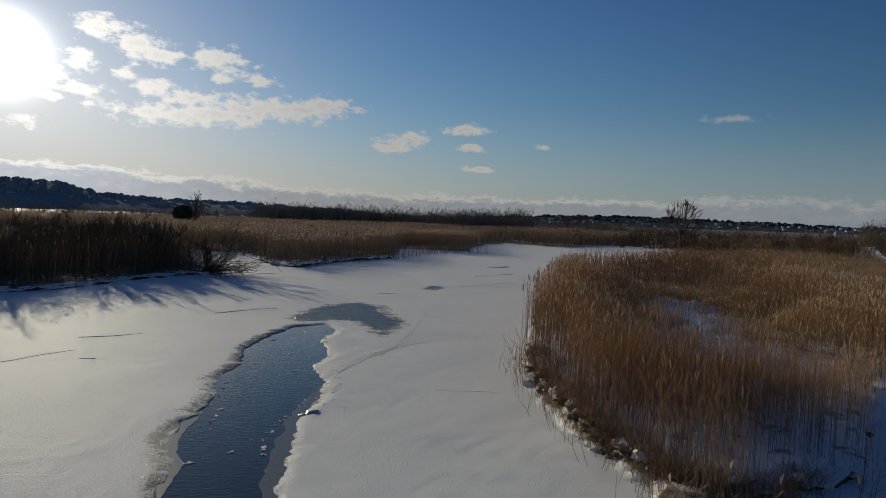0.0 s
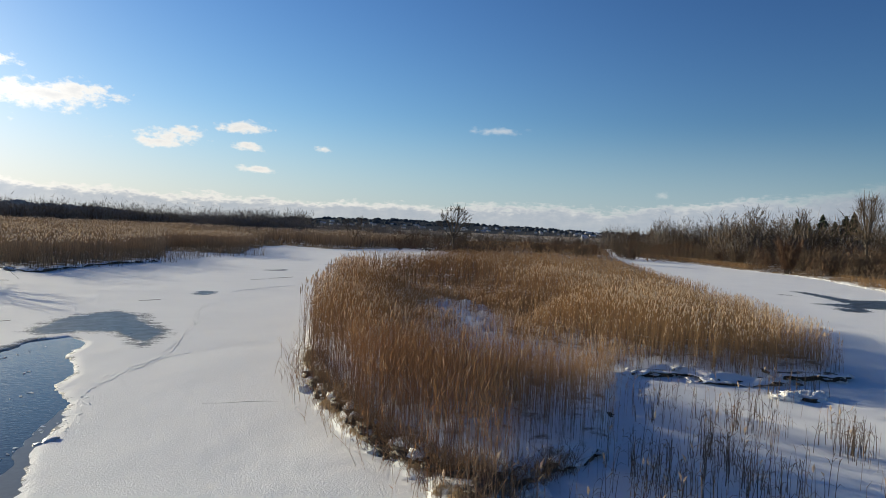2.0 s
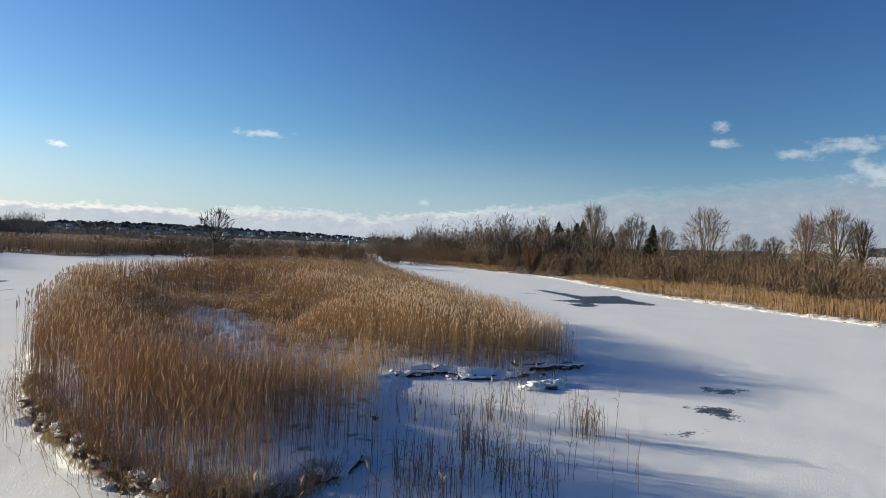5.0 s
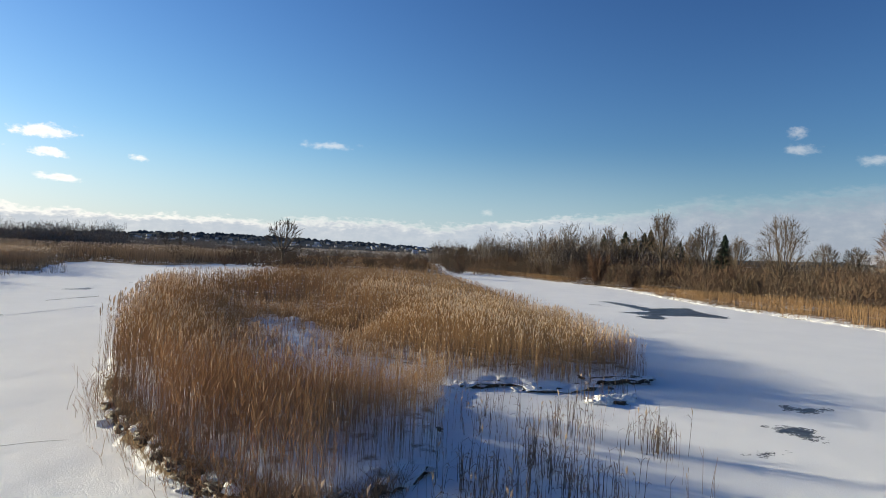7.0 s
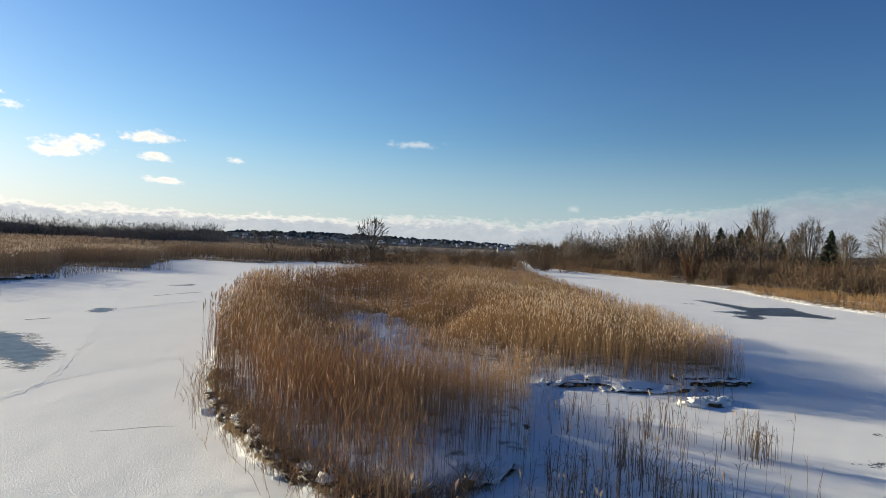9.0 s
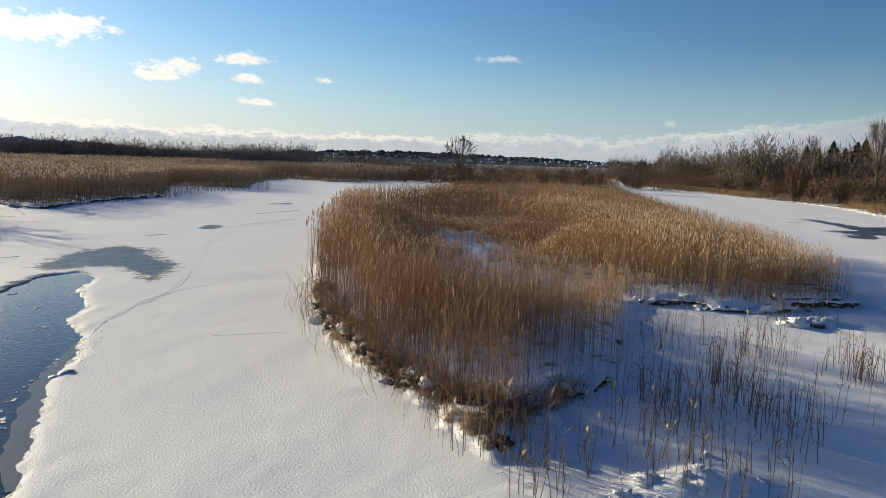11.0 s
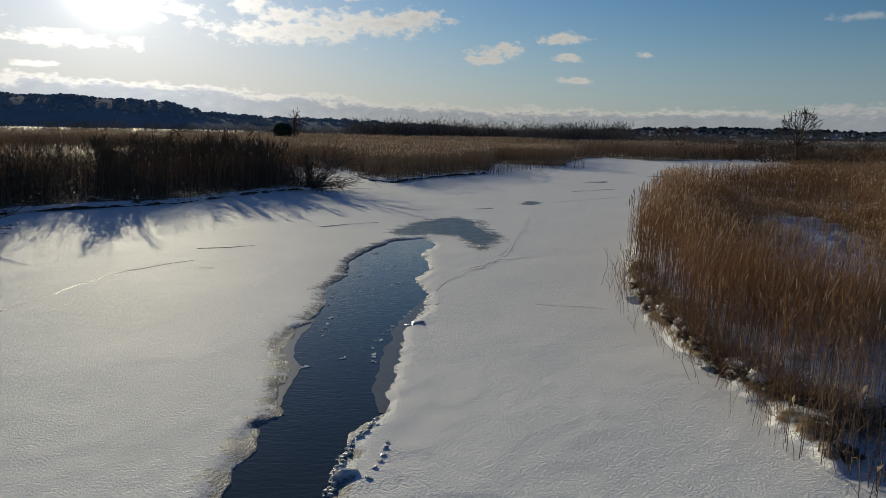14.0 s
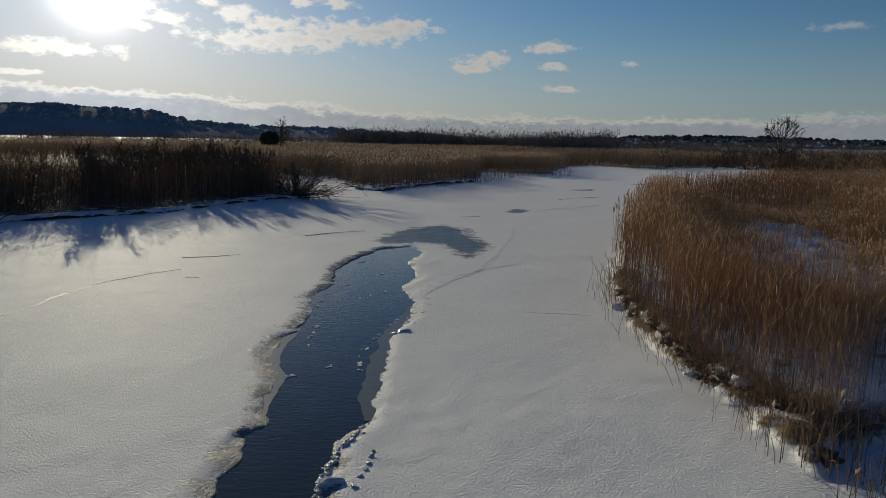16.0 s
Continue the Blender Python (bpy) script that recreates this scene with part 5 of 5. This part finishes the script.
def stem_mesh(g, tall, plume):
    heap = Heap()
    way = g.normal(0, 0.06, 2) * tall
    t = np.array([0, 0.4, 0.75, 1.0])
    P = np.stack([way[0] * t**2, way[1] * t**2, tall * t], -1)[None]
    V, F = tubes(P, np.array([[0.0062, 0.0055, 0.0045, 0.0025]]), 4)
    heap.add(V, F, 0, np.repeat(t * 0.3, 4))
    for _ in range(2):
        h, a = g.uniform(0.3, 0.9), g.uniform(0, 2 * np.pi)
        p = np.array([way[0] * h * h, way[1] * h * h, tall * h])
        d = np.array([math.cos(a), math.sin(a), 0])
        V, F = tubes(np.array([[p, p + d * 0.08 + [0, 0, 0.12], p + d * 0.2 + [0, 0, g.uniform(0.0, 0.15)]]]), np.array([[0.004, 0.006, 0.001]]))
        heap.add(V, F, 0, np.full(9, 0.5))
    if plume:
        tip = P[0, -1]
        V, F = tubes(np.array([[tip - [0, 0, 0.03], tip + [0.01, 0, 0.06], tip + [0.05, 0, 0.14]]]), np.array([[0.005, 0.022, 0.003]]), 4)
        heap.add(V, F, 1, np.full(12, 0.8))
    return heap.mesh("reed_stem", [DEAD_REED, PLUME])


reed_clumps()


def loose_stems():
    """Single stems standing or leaning out of the snow round the island's edge and in the bay."""
    bay = [(5.2, 7.8), (6.8, 9.2), (9.2, 10.0), (11.3, 12.2), (14.3, 15.0), (16.3, 14.0), (17.5, 12.8), (15.0, 9.0), (11.5, 5.5), (6.0, 5.0), (4.6, 6.4)]
    x, y, g = scatter(1000, 4, 18, 5, 16, 71)
    keep = inside(x, y, bay) > 0
    keep &= g.random(1000) < 0.15 + 0.85 * step(0.45, 0.7, value_noise(x, y, 1.4))
    x, y = x[keep], y[keep]
    H = g.uniform(0.3, 0.95, len(x))
    tagged(new("sparse_reeds", reeds("sparse_reeds", x, y, H, g, REED, thick=0.0042, lean=0.16, plumes=0.1, fat=0.8)), "thin dry stems scattered over the snowy bay", "reeds", "reed stands", "stuff")
    t = g.random(330)
    edge = np.array([(6.0, 21.0), (5.2, 18.0), (4.8, 15.3), (4.7, 12.5), (4.9, 10.0), (5.0, 8.0)])
    k = t * 4.999
    i = k.astype(int)
    p = edge[i] + (edge[i + 1] - edge[i]) * (k - i)[:, None] + np.stack([g.normal(0.0, 0.28, 330), g.normal(0, 0.2, 330)], -1)
    H = g.uniform(0.25, 0.85, 330)
    tagged(new("sparse_reeds", reeds("sparse_reeds", p[:, 0], p[:, 1], H, g, REED, thick=0.0042, lean=0.5, plumes=0.05, fat=0.6, drift=(-0.12, -0.05))), "dead reed stems leaning out over the ice", "reeds", "reed stands", "stuff")
    count = 2600
    k = g.random(count) * 5.999
    i = k.astype(int)
    edge = np.array([(5.9, 20.0), (5.3, 17.0), (4.95, 14.0), (4.9, 12.0), (5.1, 10.0), (5.6, 8.9), (7.6, 9.7)])
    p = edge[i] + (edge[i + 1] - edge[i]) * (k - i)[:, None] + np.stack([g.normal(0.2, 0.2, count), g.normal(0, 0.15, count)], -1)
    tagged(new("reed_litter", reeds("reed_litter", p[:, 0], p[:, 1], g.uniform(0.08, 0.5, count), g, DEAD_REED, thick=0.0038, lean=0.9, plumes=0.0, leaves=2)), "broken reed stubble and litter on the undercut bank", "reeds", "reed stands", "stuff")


loose_stems()


def flat_piece(name, g, size, thick, mat):
    """A broken plate of ice with an uneven outline."""
    k = int(g.integers(6, 10))
    a = np.sort(g.uniform(0, 2 * np.pi, k))
    r = size * g.uniform(0.35, 0.65, k)
    V = [(r[i] * math.cos(a[i]), r[i] * math.sin(a[i]), 0) for i in range(k)] + [(0.9 * r[i] * math.cos(a[i]), 0.9 * r[i] * math.sin(a[i]), thick) for i in range(k)] + [(0, 0, thick * 1.1)]
    F = []
    for i in range(k):
        j = (i + 1) % k
        F += [(i, j, k + j), (i, k + j, k + i), (k + i, k + j, 2 * k)]
    return mesh_of(name, V, F, [mat])


def floating_ice():
    g = np.random.default_rng(81)
    lines = [((-2.6, 11.4), (-2.35, 11.6), 5), ((-2.45, 13.3), (-2.55, 15.0), 8), ((-2.7, 15.8), (-2.75, 17.2), 6), ((-1.3, 11.3), (-1.25, 13.3), 9), ((-1.25, 13.4), (-0.65, 15.4), 12), ((-1.9, 12.0), (-1.6, 12.8), 3), ((-2.4, 19.0), (-1.2, 21.0), 6), ((-2.0, 17.4), (-0.9, 18.4), 5), ((-2.6, 22.0), (-1.2, 24.5), 6)]
    for (ax, ay), (bx, by), count in lines:
        for _ in range(count):
            t, size = g.random(), g.uniform(0.03, 0.13)
            x, y = ax + (bx - ax) * t + g.normal(0, 0.04), ay + (by - ay) * t + g.normal(0, 0.05)
            ob = new("ice_floe", flat_piece("ice_floe", g, size, 0.014, ICE if g.random() < 0.4 else SNOW))
            ob.matrix_world = pose(x, y, -0.052, 0, 0, g.uniform(0, 360)) @ Matrix.Diagonal((1.5, 0.9, 1, 1))
            tagged(ob, "small flake of drift ice floating in the open channel", "ice floe", "drift ice")
    meshes = [lump_mesh("ice_chunk", 560 + i, 1.1, 0.7, SNOW if i % 2 else ICE, 2) for i in range(6)]
    path = [(-0.98, 9.5), (-1.15, 9.0), (-1.32, 8.6), (-1.38, 8.1), (-1.42, 7.6), (-1.45, 7.1)]
    for n in range(110):
        k = g.random() * 4.999
        i = int(k)
        x = path[i][0] + (path[i + 1][0] - path[i][0]) * (k - i) + abs(g.normal(0, 0.06))
        y = path[i][1] + (path[i + 1][1] - path[i][1]) * (k - i)
        size = g.uniform(0.02, 0.055)
        ob = new("ice_chunk", meshes[n % 6])
        ob.matrix_world = pose(x, y, max(over(x, y), -0.05) + size * 0.15, g.uniform(-30, 30), g.uniform(-30, 30), g.uniform(0, 360)) @ Matrix.Diagonal((size * 1.3, size, size, 1))
        tagged(ob, "jagged chunk of refrozen ice on the channel's rim", "ice", "rim ice")
    for x, y, size in [(-0.8, 8.4, 0.08), (-0.82, 8.2, 0.06), (-0.85, 8.05, 0.07), (-0.9, 7.85, 0.06), (-0.78, 8.55, 0.05), (-0.95, 7.6, 0.07), (-0.55, 14.25, 0.2), (-0.7, 14.2, 0.14)]:
        ob = new("ice_chunk", meshes[int(g.integers(0, 6))])
        ob.matrix_world = pose(x, y, over(x, y), 0, 0, g.uniform(0, 360)) @ Matrix.Diagonal((size * 1.5, size, size * 0.7, 1))
        tagged(ob, "small snow-crusted lump of ice beside the channel", "ice", "rim ice")
    slab = new("ice_slab", flat_piece("ice_slab", np.random.default_rng(9), 0.36, 0.05, ICE))
    slab.matrix_world = pose(-1.28, 7.75, -0.02, 8, -6, 20) @ Matrix.Diagonal((1.0, 0.65, 1, 1))
    tagged(slab, "tilted grey slab of broken ice at the water's edge", "ice")


floating_ice()


def thin_ice(line, wide, label, seed):
    """A film of new grey ice along the channel's rim, with a broken outer edge."""
    mat = plain_material("thin_grey_ice", (0.05, 0.052, 0.055), (0.14, 0.14, 0.135), 9.0, 0.3)
    mat.node_tree.nodes["Principled BSDF"].inputs["Specular IOR Level"].default_value = 0.4
    pts = []
    for (ax, ay), (bx, by) in zip(line, line[1:]):
        k = max(2, int(math.hypot(bx - ax, by - ay) / 0.06))
        pts += [(ax + (bx - ax) * i / k, ay + (by - ay) * i / k) for i in range(k)]
    pts = np.array(pts)
    n = len(pts)
    u = np.arange(n) * 0.06
    reach = wide * np.sin(np.pi * np.arange(n) / (n - 1)) ** 0.5 * (0.45 + 0.7 * value_noise(u, u * 0 + seed, 0.5) + 0.4 * (value_noise(u, u * 0 + seed + 4, 0.15) - 0.5))
    rings = [np.stack([pts[:, 0] + 0.25 * np.sign(wide), pts[:, 1], np.full(n, -0.043)], -1), np.stack([pts[:, 0] - reach, pts[:, 1], np.full(n, -0.043)], -1), np.stack([pts[:, 0] - reach, pts[:, 1], np.full(n, -0.06)], -1)]
    i, j = np.arange(n - 1)[None], (np.arange(2) * n)[:, None]
    F = np.concatenate([np.stack([i + j, i + j + 1, i + j + n + 1], -1).reshape(-1, 3), np.stack([i + j, i + j + n + 1, i + j + n], -1).reshape(-1, 3)])
    tagged(new("thin_ice", mesh_of("thin_ice", np.concatenate(rings), F, [mat])), label, "ice", "thin ice")


thin_ice([(-0.98, 9.6), (-1.05, 10.4), (-0.95, 11.3), (-0.95, 12.2), (-0.85, 13.4), (-0.75, 14.7), (-0.5, 15.7), (-0.45, 16.6)], 0.22, "film of new grey ice along the snowy rim", 3)
thin_ice([(-2.5, 9.4), (-2.6, 10.3), (-2.62, 11.5), (-2.95, 12.4), (-2.95, 13.4), (-2.8, 14.6)], -0.1, "narrow film of grey ice under the slushy rim", 8)


def ice_crack(line, wide, label, seed):
    """A narrow open crack in the snow crust."""
    g = np.random.default_rng(seed)
    pts = []
    for (ax, ay), (bx, by) in zip(line, line[1:]):
        k = max(2, int(math.hypot(bx - ax, by - ay) / 0.15))
        pts += [(ax + (bx - ax) * i / k, ay + (by - ay) * i / k) for i in range(k)]
    pts = np.array(pts)
    u = np.arange(len(pts)) * 0.15
    pts = pts + np.stack([value_noise(u, u * 0, 0.6), value_noise(u, u * 0 + 5, 0.6)], -1) * 0.16
    z, _, _ = ground_height(pts[:, 0], pts[:, 1])
    wid = wide * (0.3 + 1.2 * value_noise(u, u * 0 + 9, 0.9))
    P = np.stack([pts[:, 0], pts[:, 1], z + 0.004], -1)[None]
    V, F = tubes(P, wid[None], 4)
    V[:, 2] = np.repeat(z, 4) + (V[:, 2] - np.repeat(z, 4)) * 0.25
    tagged(new("ice_crack", mesh_of("ice_crack", V, F, [MUD])), label, "crack", "ice cracks")


ice_crack([(-8.4, 22.8), (-7.4, 23.1), (-6.5, 23.8)], 0.045, "dark open crack across the snowy ice", 1)
ice_crack([(-10.4, 13.7), (-9.9, 14.4), (-9.6, 16.2), (-9.4, 18.3), (-8.8, 19.6), (-7.7, 20.9)], 0.022, "thin winding crack in the snow crust", 2)
ice_crack([(2.3, 15.95), (3.1, 15.85), (4.1, 15.6)], 0.012, "hairline crack in the snow crust", 3)
ice_crack([(-5.2, 28.5), (-4.0, 29.6), (-2.6, 30.4)], 0.05, "dark crack near the thawed patch", 4)
ice_crack([(2.0, 36.4), (3.2, 37.0)], 0.05, "short crack in the snow crust", 5)
ice_crack([(10.0, 49.0), (14.0, 52.0)], 0.06, "faint crack across the river ice", 6)
ice_crack([(-7.2, 19.6), (-6.6, 19.7)], 0.03, "short crack in the snow crust", 7)


def snow_ridge(line, wide, label, seed):
    """A low pushed-up seam in the snow crust."""
    pts = []
    for (ax, ay), (bx, by) in zip(line, line[1:]):
        k = max(2, int(math.hypot(bx - ax, by - ay) / 0.12))
        pts += [(ax + (bx - ax) * i / k, ay + (by - ay) * i / k) for i in range(k)]
    pts = np.array(pts)
    u = np.arange(len(pts)) * 0.12
    pts = pts + np.stack([value_noise(u, u * 0 + seed, 0.5), value_noise(u, u * 0 + 5 + seed, 0.5)], -1) * 0.2
    z, _, _ = ground_height(pts[:, 0], pts[:, 1])
    wid = wide * (0.1 + 2.2 * value_noise(u, u * 0 + 9, 0.3) ** 1.5)
    V, F = tubes(np.stack([pts[:, 0], pts[:, 1], z], -1)[None], wid[None], 6)
    V[:, 2] = np.repeat(z, 6) + (V[:, 2] - np.repeat(z, 6)) * 0.4
    tagged(new("snow_ridge", mesh_of("snow_ridge", V, F, [SNOW], smooth=True)), label, "snow ridge", "snow ridges")


snow_ridge([(4.7, 34.1), (3.8, 29.0), (2.9, 25.2), (2.1, 22.2), (1.0, 20.0), (0.1, 18.2), (-0.25, 16.6)], 0.015, "low ragged seam of pushed-up snow crust beside the channel", 1)
snow_ridge([(3.4, 22.6), (1.9, 21.5), (0.7, 19.9)], 0.012, "faint seam in the snow crust", 2)
snow_ridge([(6.6, 40.3), (9.5, 42.7), (13.2, 45.6), (16.0, 48.0)], 0.02, "long faint seam leading up the river", 3)


def animal_tracks():
    """Trodden trails of small prints with pushed-up rims, leading up the river."""
    g = np.random.default_rng(91)
    base = [lump_mesh("print", 580 + i, 0.8, 0.3, SNOW, 1) for i in range(3)]
    V0 = [np.array([v.co for v in m.vertices]) for m in base]
    F0 = [np.array([p.vertices for p in m.polygons]) for m in base]
    heap = Heap()
    trails = [([(4.7, 34.1), (3.8, 29.0), (2.9, 25.2), (2.1, 22.2), (1.0, 20.0), (0.1, 18.2), (-0.2, 16.3), (-0.5, 14.4)], 0.1, 1), ([(-0.3, 17.8), (0.5, 19.3), (1.8, 21.4), (3.3, 22.3)], 0.2, 1),
              ([(6.6, 40.3), (9.5, 42.7), (13.2, 45.6), (16.0, 48.0)], 0.2, 1), ([(48.0, 24.0), (53.0, 22.5)], 0.7, 1), ([(42.0, 26.0), (47.0, 24.0)], 0.7, 1)]
    for line, gap, rows in trails:
        for (ax, ay), (bx, by) in zip(line, line[1:]):
            for _ in range(int(math.hypot(bx - ax, by - ay) / gap * rows)):
                t = g.random()
                x, y = ax + (bx - ax) * t + g.normal(0, 0.12), ay + (by - ay) * t + g.normal(0, 0.12)
                k, size, a = int(g.integers(0, 3)), g.uniform(0.025, 0.075), g.uniform(0, 6.28)
                turn = np.array([[math.cos(a), -math.sin(a), 0], [math.sin(a), math.cos(a), 0], [0, 0, 1]])
                heap.add(V0[k] * [size * 1.6, size, size * 0.4] @ turn.T + [x, y, over(x, y) + 0.005], F0[k])
    tagged(new("track_rims", heap.mesh("track_rims", [SNOW], True)), "trail of small animal prints trodden in the snow", "tracks", kind="stuff")


animal_tracks()
